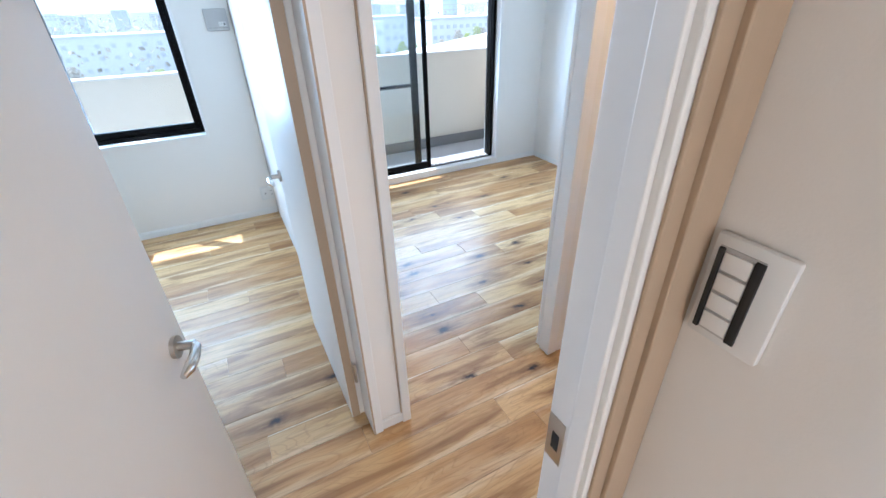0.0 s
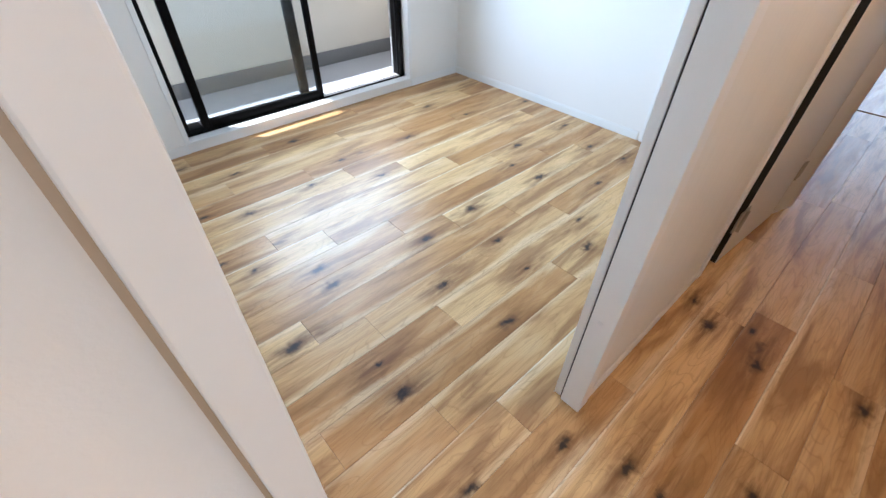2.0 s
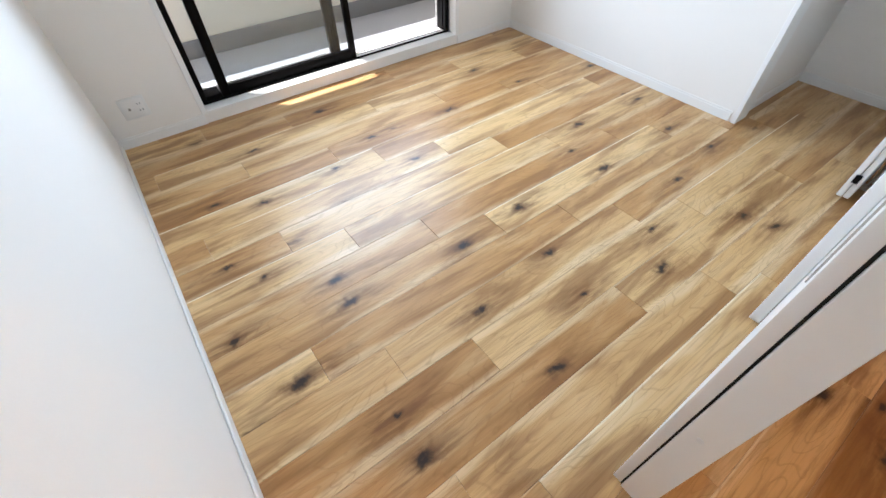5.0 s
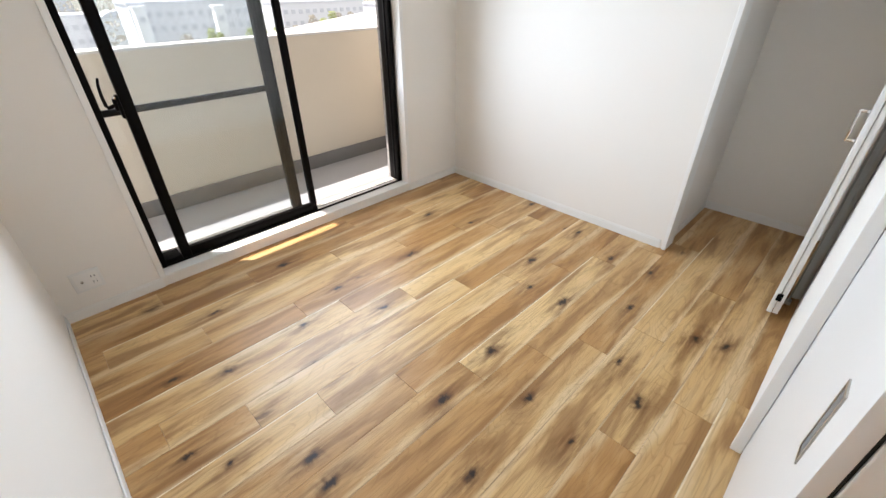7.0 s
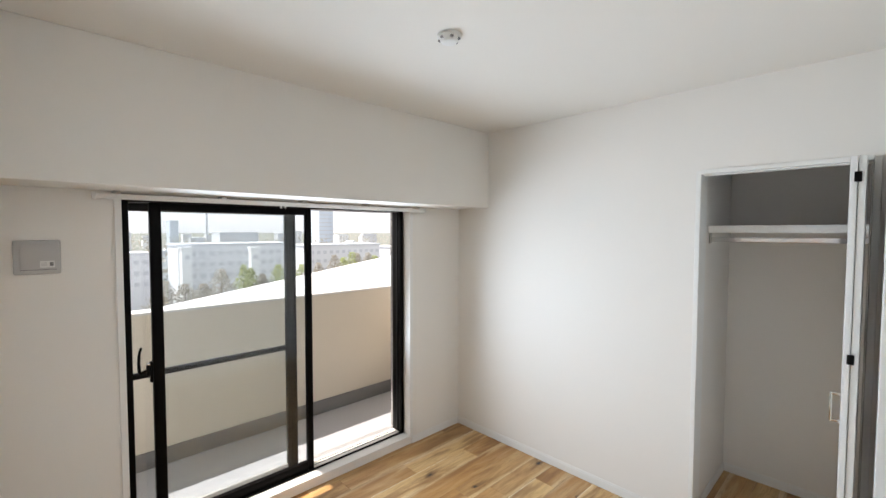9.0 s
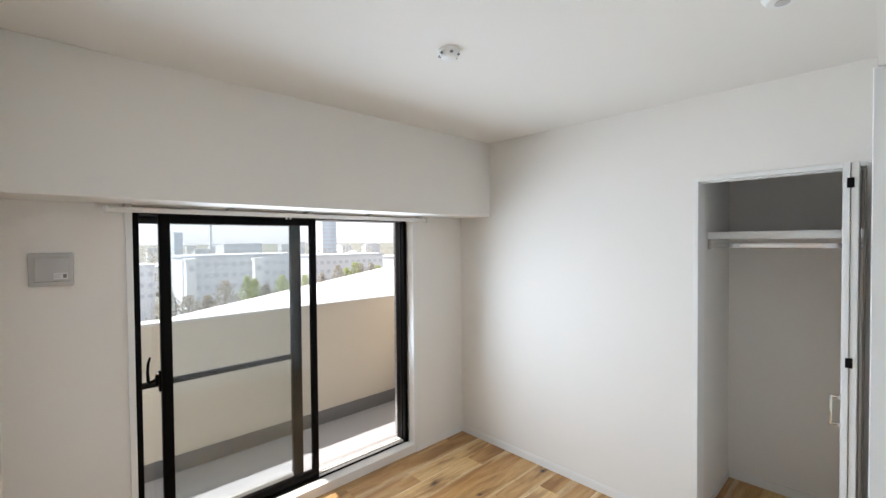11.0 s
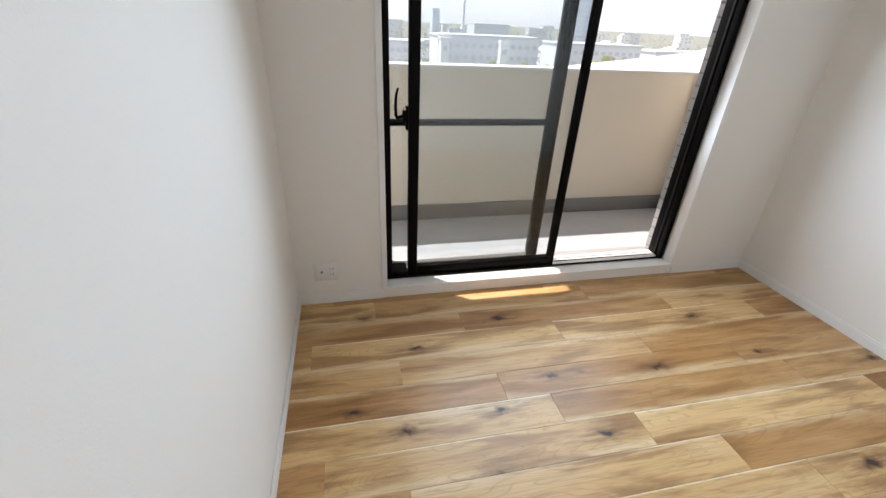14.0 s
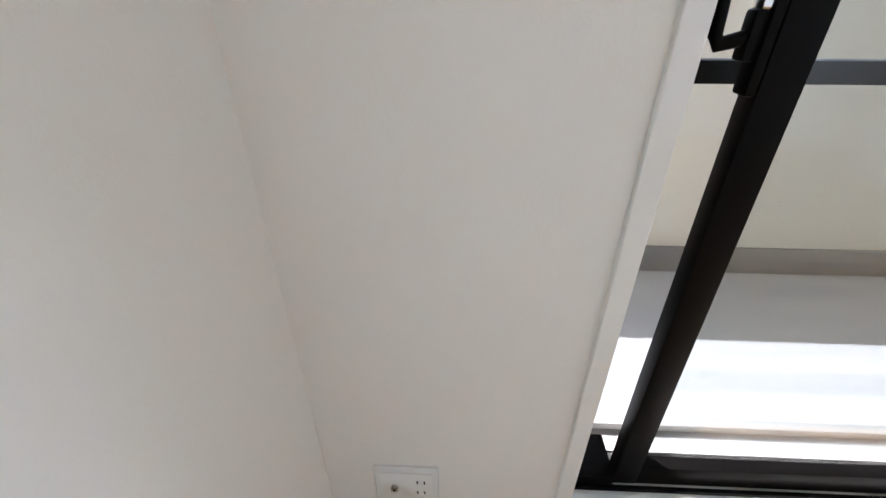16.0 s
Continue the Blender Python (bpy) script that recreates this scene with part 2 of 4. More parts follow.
    # smaller knots all over
    vm = n.new("ShaderNodeMapping")
    vm.inputs["Scale"].default_value = (2.3, 5.0, 1.0)
    ln.new(sh.outputs[0], vm.inputs[0])
    vo = n.new("ShaderNodeTexVoronoi")
    vo.inputs["Scale"].default_value = 1.0
    vo.inputs["Randomness"].default_value = 1.0
    wz = n.new("ShaderNodeVectorMath")
    wz.operation = "MULTIPLY_ADD"
    ln.new(wob.outputs["Color"], wz.inputs[0])
    wz.inputs[1].default_value = (0.25, 0.25, 0)
    ln.new(vm.outputs[0], wz.inputs[2])
    ln.new(wz.outputs[0], vo.inputs["Vector"])
    pick = n.new("ShaderNodeSeparateColor")
    ln.new(vo.outputs["Color"], pick.inputs[0])
    some = rng(pick.outputs[0], 0.32, 0.52)
    small = math_("MULTIPLY", rng(vo.outputs["Distance"], 0.03, 0.11, 1.0, 0.0), some)
    around = math_("MULTIPLY", rng(vo.outputs["Distance"], 0.04, 0.36, 1.0, 0.0), some)
    ragged = noise_at(pos, 42, 4)
    st1 = n.new("ShaderNodeMapping")
    st1.inputs["Scale"].default_value = (7.0, 55.0, 7.0)
    ln.new(sh.outputs[0], st1.inputs[0])
    fib0 = noise_at(st.outputs[0], 5, 4, 0.3)
    edge = math_("MULTIPLY", math_("SUBTRACT", ragged.outputs[0], 0.5), 0.026)
    core = rng(math_("ADD", near, edge), 0.006, 0.021, 1.0, 0.0)
    halo = rng(math_("ADD", near, edge), 0.010, 0.042, 1.0, 0.0)
    trail = rng(math_("ADD", smear, math_("MULTIPLY", math_("SUBTRACT", fib0.outputs[0], 0.5), 0.10)), 0.0, 0.085, 1.0, 0.0)
    comb = noise_at(st1.outputs[0], 1.0, 4)
    trail = math_("MULTIPLY", trail, rng(comb.outputs[0], 0.38, 0.60, 0.22, 1.0))
    # long fibres and cathedral figure, bent round the knots
    fib = noise_at(st.outputs[0], 7, 6, 0.6)
    st2 = n.new("ShaderNodeMapping")
    st2.inputs["Scale"].default_value = (5.0, 150.0, 5.0)
    ln.new(sh.outputs[0], st2.inputs[0])
    fine = noise_at(st2.outputs[0], 1.0, 3)
    big = noise_at(st.outputs[0], 1.9, 4, 0.5)
    calm = noise_at(st.outputs[0], 1.7, 0.6, 0.5)
    ring = math_("ADD", math_("MULTIPLY", calm.outputs[0], 3.6), math_("ADD", math_("MULTIPLY", math_("MINIMUM", smear, 0.14), 5.0), math_("MULTIPLY", around, 0.5)))
    figure = math_("ABSOLUTE", math_("SINE", math_("MULTIPLY", ring, 15.0), 0.0), 0.0)
    # sapwood along one edge of a plank
    gen = n.new("ShaderNodeTexCoord")
    gx = n.new("ShaderNodeSeparateXYZ")
    ln.new(gen.outputs["Generated"], gx.inputs[0])
    flip = math_("GREATER_THAN", info.outputs["Random"], 0.45)
    across = math_("ABSOLUTE", math_("SUBTRACT", gx.outputs[1], flip), 0.0)
    across = math_("ADD", across, math_("MULTIPLY", math_("SUBTRACT", big.outputs[0], 0.5), 0.8))
    sap = rng(across, 0.04, 0.24, 1.0, 0.0)
    tone = n.new("ShaderNodeTexWhiteNoise")
    tone.noise_dimensions = "1D"
    ln.new(info.outputs["Random"], tone.inputs["W"])
    base = mix(tone.outputs["Value"], (0.42, 0.210, 0.066), (0.71, 0.470, 0.215))
    base = mix(math_("MULTIPLY", rng(big.outputs[0], 0.48, 0.66), 0.66), base, (0.225, 0.094, 0.026))
    base = mix(math_("MULTIPLY", rng(big.outputs[0], 0.34, 0.50, 1.0, 0.0), 0.34), base, (0.70, 0.50, 0.27))
    base = mix(math_("MULTIPLY", sap, 0.44), base, (0.78, 0.61, 0.38))
    # thin pale line along one long edge of some planks
    line_ = math_("MULTIPLY", rng(gx.outputs[1], 0.945, 0.975), math_("GREATER_THAN", tone.outputs["Value"], 0.62))
    line_ = math_("MULTIPLY", line_, rng(noise_at(st.outputs[0], 0.7, 2).outputs[0], 0.42, 0.52))
    base = mix(math_("MULTIPLY", line_, 0.90), base, (0.86, 0.73, 0.50))
    base = mix(math_("MULTIPLY", rng(figure, 0.0, 0.42, 1.0, 0.0), 0.24), base, (0.24, 0.105, 0.028))
    base = mix(math_("MULTIPLY", rng(fib.outputs[0], 0.50, 0.72), 0.24), base, (0.20, 0.085, 0.022))
    base = mix(math_("MULTIPLY", rng(fine.outputs[0], 0.45, 0.75), 0.30), base, (0.20, 0.090, 0.026))
    base = mix(math_("MULTIPLY", math_("MULTIPLY", around, rng(comb.outputs[0], 0.38, 0.60, 0.22, 1.0)), 0.62), base, (0.15, 0.060, 0.014))
    base = mix(math_("MULTIPLY", small, 0.80), base, (0.075, 0.033, 0.014))
    base = mix(math_("MULTIPLY", trail, 0.78), base, (0.160, 0.064, 0.018))
    base = mix(math_("MULTIPLY", halo, 0.80), base, (0.100, 0.042, 0.014))
    base = mix(math_("MULTIPLY", core, 0.96), base, (0.018, 0.009, 0.006))
    ln.new(base, b.inputs["Base Color"])
    ln.new(rng(fib.outputs[0], 0.2, 0.8, 0.33, 0.42), b.inputs["Roughness"])
    b.inputs["Specular IOR Level"].default_value = 0.42
    bp = n.new("ShaderNodeBump")
    bp.inputs["Strength"].default_value, bp.inputs["Distance"].default_value = 0.12, 0.001
    ln.new(fine.outputs[0], bp.inputs["Height"])
    ln.new(bp.outputs[0], b.inputs["Normal"])
    return m


M_OAK = oak()


# ---- building tools ----
def add_box(bm, lo, hi, bevel=0.0, segs=2):
    """A box from corner to corner, its edges rounded."""
    vs = [bm.verts.new((x, y, z)) for x in (lo[0], hi[0]) for y in (lo[1], hi[1]) for z in (lo[2], hi[2])]
    q = [(0, 1, 3, 2), (4, 6, 7, 5), (0, 4, 5, 1), (2, 3, 7, 6), (0, 2, 6, 4), (1, 5, 7, 3)]
    fs = [bm.faces.new([vs[i] for i in f]) for f in q]
    if bevel:
        es = list({e for f in fs for e in f.edges})
        bmesh.ops.bevel(bm, geom=es, offset=bevel, segments=segs, affect="EDGES", profile=0.5)
    return vs


def boxes(*specs, bevel=0.0):
    bm = bmesh.new()
    for lo, hi in specs:
        add_box(bm, lo, hi, bevel)
    return bm


def add_cyl(bm, a, b, r, r2=None, seg=20):
    """A rod from a to b."""
    a, b = Vector(a), Vector(b)
    d = b - a
    m = Matrix.Translation((a + b) / 2) @ d.to_track_quat("Z", "Y").to_matrix().to_4x4()
    bmesh.ops.create_cone(bm, cap_ends=True, segments=seg, radius1=r, radius2=r if r2 is None else r2, depth=d.length, matrix=m)


def rods(*specs, seg=20):
    bm = bmesh.new()
    for s in specs:
        add_cyl(bm, *s, seg=seg)
    return bm


def tube(points, r, seg=10):
    """A round bar along points."""
    bm = bmesh.new()
    rings = []
    pts = [Vector(p) for p in points]
    for i, p in enumerate(pts):
        d = (pts[min(i + 1, len(pts) - 1)] - pts[max(i - 1, 0)]).normalized()
        u = d.orthogonal().normalized() if not rings else (prev - d * prev.dot(d)).normalized()
        prev = u
        v = d.cross(u)
        rr = r[i] if isinstance(r, (list, tuple)) else r
        rings.append([bm.verts.new(p + rr * (math.cos(k * 2 * math.pi / seg) * u + math.sin(k * 2 * math.pi / seg) * v)) for k in range(seg)])
    for a, b in zip(rings, rings[1:]):
        for k in range(seg):
            bm.faces.new((a[k], a[(k + 1) % seg], b[(k + 1) % seg], b[k]))
    bm.faces.new(rings[0][::-1])
    bm.faces.new(rings[-1])
    return bm


def mesh_ob(name, bm, material, smooth=False):
    bmesh.ops.recalc_face_normals(bm, faces=bm.faces)
    me = bpy.data.meshes.new(name)
    bm.to_mesh(me)
    bm.free()
    me.materials.append(material)
    if smooth:
        for p in me.polygons:
            p.use_smooth = True
        me.set_sharp_from_angle(angle=radians(40))
    return new(name, me)


def part(name, bm, material, parent, label="", smooth=True):
    ob = mesh_ob(name, bm, material, smooth)
    ob.parent = parent
    ob.matrix_parent_inverse = parent.matrix_world.inverted() if parent.parent is None else Matrix()
    if label:
        ob["label"] = label
    return ob


def thing(name, label, category, group="", kind="", at=None):
    ob = new(name)
    ob.empty_display_size = 0.05
    if at is not None:
        ob.matrix_world = at
    return tagged(ob, label, category, group, kind)


def structure(name, bm, material, label, category):
    return tagged(mesh_ob(name, bm, material), label, category, "", "structure")


def lpart(name, bm, material, parent, label="", smooth=True):
    """A part in its thing's own coordinates."""
    ob = mesh_ob(name, bm, material, smooth)
    ob.parent = parent
    if label:
        ob["label"] = label
    return ob


# ---- the shell ----
H = 2.41
NY, NY1 = 3.87, 3.80          # window walls of bedroom and side room
WX0, WX1, WZ0, WZ1 = 0.805, 2.575, 0.066, 1.826      # bedroom window opening
VX0, VX1, VZ0, VZ1 = -1.86, -0.155, 0.735, 1.90      # side room window opening
YO = 4.06

structure("wall_north", boxes(
    ((0.21, NY, -.05), (WX0, YO, H)), ((WX1, NY, -.05), (4.05, YO, H)),
    ((WX0, NY, WZ1), (WX1, YO, H)), ((WX0, NY, -.05), (WX1, YO, WZ0))), M_WALL,
    "white papered window wall of the bedroom", "wall")
structure("wall_north_side_room", boxes(
    ((-2.75, NY1, -.05), (VX0, YO, H)), ((VX1, NY1, -.05), (0.21, YO, H)),
    ((VX0, NY1, VZ1), (VX1, YO, H)), ((VX0, NY1, -.05), (VX1, YO, VZ0))), M_WALL,
    "white papered window wall of the side room", "wall")
structure("wall_between_rooms", boxes(((0.214, 1.266, -.05), (0.368, NY, H))), M_WALL, "white papered partition between two bedrooms", "wall")
structure("wall_hall_north", boxes(
    ((1.150, 1.274, -.05), (2.085, 1.328, H)),
    ((2.86, 1.29, -.05), (4.9, 1.37, H)),
    ((-1.2, 1.266, -.05), (-0.60, 1.40, H))), M_PANEL, "off-white hallway wall with door openings", "wall")
for lo, hi in (((0.37, 1.274, 2.04), (1.150, 1.385, H)), ((2.085, 1.29, 2.04), (2.86, 1.37, H)), ((-0.60, 1.266, 2.04), (0.214, 1.40, H))):
    structure("wall_lintel", boxes((lo, hi)), M_PANEL, "off-white wall strip above a door opening", "wall")
structure("wall_bedroom_south", boxes(((1.945, 1.361, -.05), (3.95, 1.386, H)), ((1.15, 1.361, 2.04), (1.945, 1.386, H))), M_WALL,
          "white papered wall hiding the sliding door pocket", "wall")
structure("wall_bedroom_east", boxes(
    ((3.10, 2.085, -.05), (3.19, NY, H)), ((3.10, 1.386, 1.967), (3.19, 2.085, H)), ((3.10, 1.386, -.05), (3.19, 1.425, 1.967))), M_WALL,
    "white papered wall with the closet opening", "wall")
structure("wall_closet", boxes(
    ((3.19, 2.10, -.05), (3.90, 2.18, H)), ((3.90, 1.386, -.05), (3.98, 2.18, H))), M_WALL, "white papered closet inside walls", "wall")
structure("wall_hall_south", boxes(
    ((0.43, 0.345, -.05), (1.52, 0.41, H)), ((-0.47, 0.30, 2.04), (0.385, 0.41, H)), ((-1.2, 0.30, -.05), (-0.47, 0.41, H)),
    ((1.52, 0.30, 2.04), (2.27, 0.41, H)), ((2.27, 0.30, -.05), (4.9, 0.41, H))), M_WALL, "white papered wall on the hallway's south side", "wall")
structure("wall_hall_west", boxes(((-1.3, 0.30, -.05), (-1.2, 1.40, H))), M_WALL, "plain white wall closing the hallway", "wall")
structure("wall_start_room", boxes(
    ((-1.3, -2.5, -.05), (-1.2, 0.30, H)), ((0.43, -2.5, -.05), (0.53, 0.345, H)),
    ((-1.2, -2.6, -.05), (0.53, -2.5, H))), M_WALL, "plain white walls of the first room", "wall")
structure("wall_side_room", boxes(((-2.85, 1.40, -.05), (-2.75, NY1, H)), ((-2.75, 1.40, -.05), (-1.2, 1.50, H))), M_WALL,
          "plain white walls of the side room", "wall")
structure("wall_living", boxes(
    ((8.5, -2.5, -.05), (8.6, -0.2, H)), ((8.5, 2.0, -.05), (8.6, 3.9, H)), ((8.5, -0.2, 2.2), (8.6, 2.0, H)),
    ((4.9, 3.8, -.05), (8.5, 3.9, H)), ((4.9, -2.5, -.05), (8.5, -2.4, H)),
    ((4.82, 1.37, -.05), (4.9, 3.8, H)), ((4.82, -2.4, -.05), (4.9, 0.30, H))), M_WALL, "plain white walls of the living room", "wall")
structure("ceiling", boxes(((-2.85, 1.28, H), (4.0, 4.06, H + .1)), ((-1.3, -2.6, H), (4.9, 1.28, H + .1)), ((4.9, -2.5, H), (8.6, 3.9, H + .1))), M_CEIL,
          "white papered ceiling", "ceiling")
structure("ceiling_beam", boxes(((0.37, 3.545, 1.827), (3.10, NY, H)), bevel=0.003), M_CEIL, "white papered beam above the window", "beam")

# baseboards
BH = 0.058
def base_run(a, b, t=0.007):
    """A white skirting board with a small step on top."""
    (x0, y0), (x1, y1) = a, b
    bm = bmesh.new()
    lo, hi = (min(x0, x1), min(y0, y1)), (max(x0, x1), max(y0, y1))
    add_box(bm, (lo[0], lo[1], 0.0), (hi[0], hi[1], BH - 0.012), 0.001, 1)
    if hi[0] - lo[0] > hi[1] - lo[1]:
        add_box(bm, (lo[0], lo[1] + 0.0012, BH - 0.012), (hi[0], hi[1] - 0.0012, BH), 0.0015, 1)
    else:
        add_box(bm, (lo[0] + 0.0012, lo[1], BH - 0.012), (hi[0] - 0.0012, hi[1], BH), 0.0015, 1)
    return structure("baseboard", bm, M_TRIM, "low white skirting board along the wall", "baseboard")


base_run((0.376, NY - .008), (WX0 - .004, NY - .0005))
base_run((WX1 + .004, NY - .008), (3.092, NY - .0005))
base_run((0.3685, 1.42), (0.376, NY - .009))
base_run((3.092, 2.11), (3.0995, NY))
base_run((3.215, 2.092), (3.892, 2.0995))
base_run((3.892, 1.40), (3.8995, 2.09))
base_run((1.195, 1.266), (2.06, 1.2735))
base_run((2.99, 1.282), (4.9, 1.2895))
base_run((-2.7, NY1 - .008), (0.206, NY1 - .0005))
base_run((0.245, 1.258), (0.337, 1.2655))

# white casings of the openings
def casing(name, specs, label, bevel=0.0025):
    return structure(name, boxes(*specs, bevel=bevel), M_TRIM, label, "trim")


casing("trim_wall_end_side_room", [((0.205, 1.250, 0), (0.245, 1.405, 2.04))], "white door casing on the partition's end")
# added white filler: stands in for the light in the door's gap
casing("trim_side_gap_filler", [((0.1855, 1.385, 0), (0.2052, 1.400, 2.03))], "white strip added to brighten the gap behind the open door")
casing("trim_wall_end_bedroom", [((0.337, 1.250, 0), (0.374, 1.392, 2.04))], "white door casing on the partition's end")
# tan strips painted in place of the shadow lines beside the casings
for lo, hi in (((.2046, 1.2484, .001), (.2115, 1.2502, 2.04)), ((.3325, 1.2550, .058), (.3372, 1.2662, 2.04))):
    structure("trim_shadow_line", boxes((lo, hi)), M_EDGE, "thin tan strip standing in for the shadow line beside the casing", "trim")
casing("trim_sliding_post", [((1.143, 1.262, 0), (1.195, 1.330, 2.04))], "white jamb post of the sliding door")
casing("trim_pocket_edge", [((1.928, 1.3595, 0), (1.962, 1.394, 2.04))], "white edge trim of the sliding door pocket")
casing("trim_hall_door", [((2.060, 1.262, 0), (2.100, 1.36, 2.04)), ((2.10, 1.262, 2.035), (2.86, 1.36, 2.07))], "white casing of the hallway door")
casing("trim_closet", [((3.090, 2.070, 0), (3.215, 2.093, 1.967)), ((3.090, 1.425, 1.949), (3.215, 2.070, 1.972)), ((3.090, 1.400, 0), (3.19, 1.425, 1.967))],
       "slim white casing round the closet opening")
casing("trim_start_door", [((0.328, 0.335, 0), (0.429, 0.43, 2.04)), ((-0.47, 0.285, 0), (-0.437, 0.43, 2.04))],
       "white jamb of the first room's door")
# the shade on the jamb's near side is put into this tan
structure("trim_start_edge", boxes(((0.338, 0.329, 0), (0.366, 0.335, 2.05)), ((0.366, 0.321, 0), (0.400, 0.335, 2.05)), ((0.400, 0.326, 0), (0.4285, 0.335, 2.05)), bevel=.002), M_EDGE, "stepped edge trim of the door jamb, shade put into its tan", "trim")
casing("trim_start_door_stop", [((0.318, 0.345, 0), (0.328, 0.378, 2.03))], "white door stop strip")
casing("trim_south_door", [((1.490, 0.395, 0), (1.525, 0.43, 2.04))], "white casing of the south door")
casing("trim_bedroom_window", [((WX0 - .012, NY - .010, WZ0 - .010), (WX1 + .012, NY + .065, WZ0 + .003)),
                               ((WX0 - .012, NY - .010, WZ0 + .003), (WX0 + .016, NY + .065, WZ1)),
                               ((WX1 - .016, NY - .010, WZ0 + .003), (WX1 + .012, NY + .065, WZ1))], "white reveal trim and sill of the window", 0.002)
casing("trim_side_window", [((VX0 - .012, NY1 - .010, VZ0 - .012), (VX1 + .012, NY1 + .10, VZ0 + .010)),
                            ((VX1 - .008, NY1 - .010, VZ0 + .010), (VX1 + .012, NY1 + .10, VZ1))], "white reveal trim and sill of the side room window", 0.002)


# ---- doors ----
def lever(parent, x, z, face, out, side):
    """A lever handle with a round rose. out: away from the door face (+1 or -1 along y), side: the lever's way along x."""
    rose = lpart("rose", rods(((x, face, z), (x, face + out * 0.010, z), 0.026), ((x, face + out * 0.010, z), (x, face + out * 0.045, z), 0.0105)), M_STEEL, parent, "round brushed steel rose")
    y = face + out * 0.050
    pts = [(x, y - out * .008, z), (x + side * 0.010, y, z), (x + side * .04, y + out * .004, z - .001), (x + side * .075, y + out * .002, z - .003), (x + side * .098, y - out * .004, z - .004)]
    lpart("lever", tube(pts, [0.009, 0.011, 0.012, 0.0125, 0.007], 12), M_CHROME, parent, "chrome lever handle")


def hinge(parent, x, z, face, out):
    lpart("hinge", boxes(((x - .030, face - .001 * out if out > 0 else face - .003, z - .045), (x + .012, face + .003 if out > 0 else face + .001, z + .045))), M_STEEL, parent, "brushed steel hinge leaf")
    lpart("hinge_pin", rods(((x - .030, face + out * .006, z - .047), (x - .030, face + out * .006, z + .047), 0.006)), M_STEEL, parent)


def hinged_door(name, label, m, width, band=None, height=2.02, levers=True, hinge_out=-1):
    """A flush door leaf with its hinge line at the origin; the leaf runs along x and is 36 mm thick round y = 0."""
    d = thing(name, label, "door", "", "", m)
    lpart("leaf", boxes(((0, -.018, .008), (width, .018, height)), bevel=.0015), M_DOOR, d)
    # a given band is near-black and stands in for the gap's shade
    lpart("edge_band", boxes(((-.0012, -.0165, .010), (0.0005, .0165, height - .002))), band or M_EDGE, d, "near-black edge strip standing in for the gap's shade" if band else "tan edge strip with shade put into its colour")
    if levers:
        lever(d, width - 0.058, 0.92, .018, 1, -1)
        lever(d, width - 0.058, 0.92, -.018, -1, -1)
        lpart("latch_plate", boxes(((width - .0005, -.012, .84), (width + .0015, .012, 1.0))), M_STEEL, d, "steel latch plate")
    for z in (0.27, 1.75):
        hinge(d, 0.018, z, .018 * hinge_out, hinge_out)
    return d


hinged_door("door_start_room", "open white flush door with a chrome lever handle", pose(-0.437, 0.415, 0, 0, 0, 74.9), 0.68)
hinged_door("door_side_room", "open white flush door seen almost edge-on", pose(0.166, 1.374, 0, 0, 0, 90.6), 0.72)
# this leaf's hinge edge is blackened to read as the shaded gap
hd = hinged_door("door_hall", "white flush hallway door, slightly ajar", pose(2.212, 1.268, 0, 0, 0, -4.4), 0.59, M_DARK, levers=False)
nd = hinged_door("door_living", "white door leaf with a lever handle, standing open", pose(2.83, 1.222, 0, 0, 0, -16), 0.175, levers=False)
lever(nd, 0.125, 0.95, -.018, -1, 1)
sd = hinged_door("door_south", "white flush door on the hallway's south side", pose(1.535, 0.405, 0, 0, 0, 2), 0.72, levers=False, hinge_out=1)
lpart("hinge_plate", boxes(((-.062, -.026, .215), (.014, -.0185, .315)), bevel=.002), M_STEEL, hd, "brushed steel hinge plate")
lpart("hinge_barrel", rods(((-.024, -.030, .213), (-.024, -.030, .317), .007)), M_STEEL, hd)
# near-black blocks stand in for the shade in the gaps and behind the doors
structure("trim_hall_gap_shade", boxes(((2.1005, 1.29, 0.0), (2.128, 1.36, 2.03))), M_DARK, "black block standing in for shade beside the hallway door", "trim")
structure("door_backing_shade", boxes(((2.10, 1.375, 0), (2.87, 1.384, 2.05)), ((1.52, .28, 0), (2.27, .296, 2.05))), M_DARK, "black sheets standing in for the shade behind the closed doors", "door")

slide = thing("sliding_door", "open white sliding door with a recessed steel pull", "door")
part("leaf", boxes(((1.146, 1.335, .008), (2.05, 1.358, 2.03)), bevel=.0015), M_DOOR, slide)
pl = part("pull_frame", boxes(((1.252, 1.3575, .755), (1.258, 1.3605, .915)), ((1.292, 1.3575, .755), (1.298, 1.3605, .915)),
                              ((1.258, 1.3575, .755), (1.292, 1.3605, .762)), ((1.258, 1.3575, .908), (1.292, 1.3605, .915))), M_STEEL, slide, "brushed steel pull frame")
# flat plate, no hollow: the recess's shade is put into its dark colour
part("pull_shade_plate", boxes(((1.258, 1.3575, .762), (1.292, 1.359, .908))), M_CURB, slide, "dark plate standing in for the pull's shaded recess")
# black filler painted in place of the slit's shade
structure("trim_slide_slit_shade", boxes(((1.149, 1.3305, 0.001), (1.20, 1.3345, 2.03))), M_DARK, "black strip standing in for shade between jamb and sliding door", "trim")
cap = thing("screw_cap", "small white screw cap on the jamb post", "screw cap")
part("cap", rods(((1.1432, 1.30, .42), (1.1412, 1.30, .42), 0.007)), M_PLASTIC, cap)

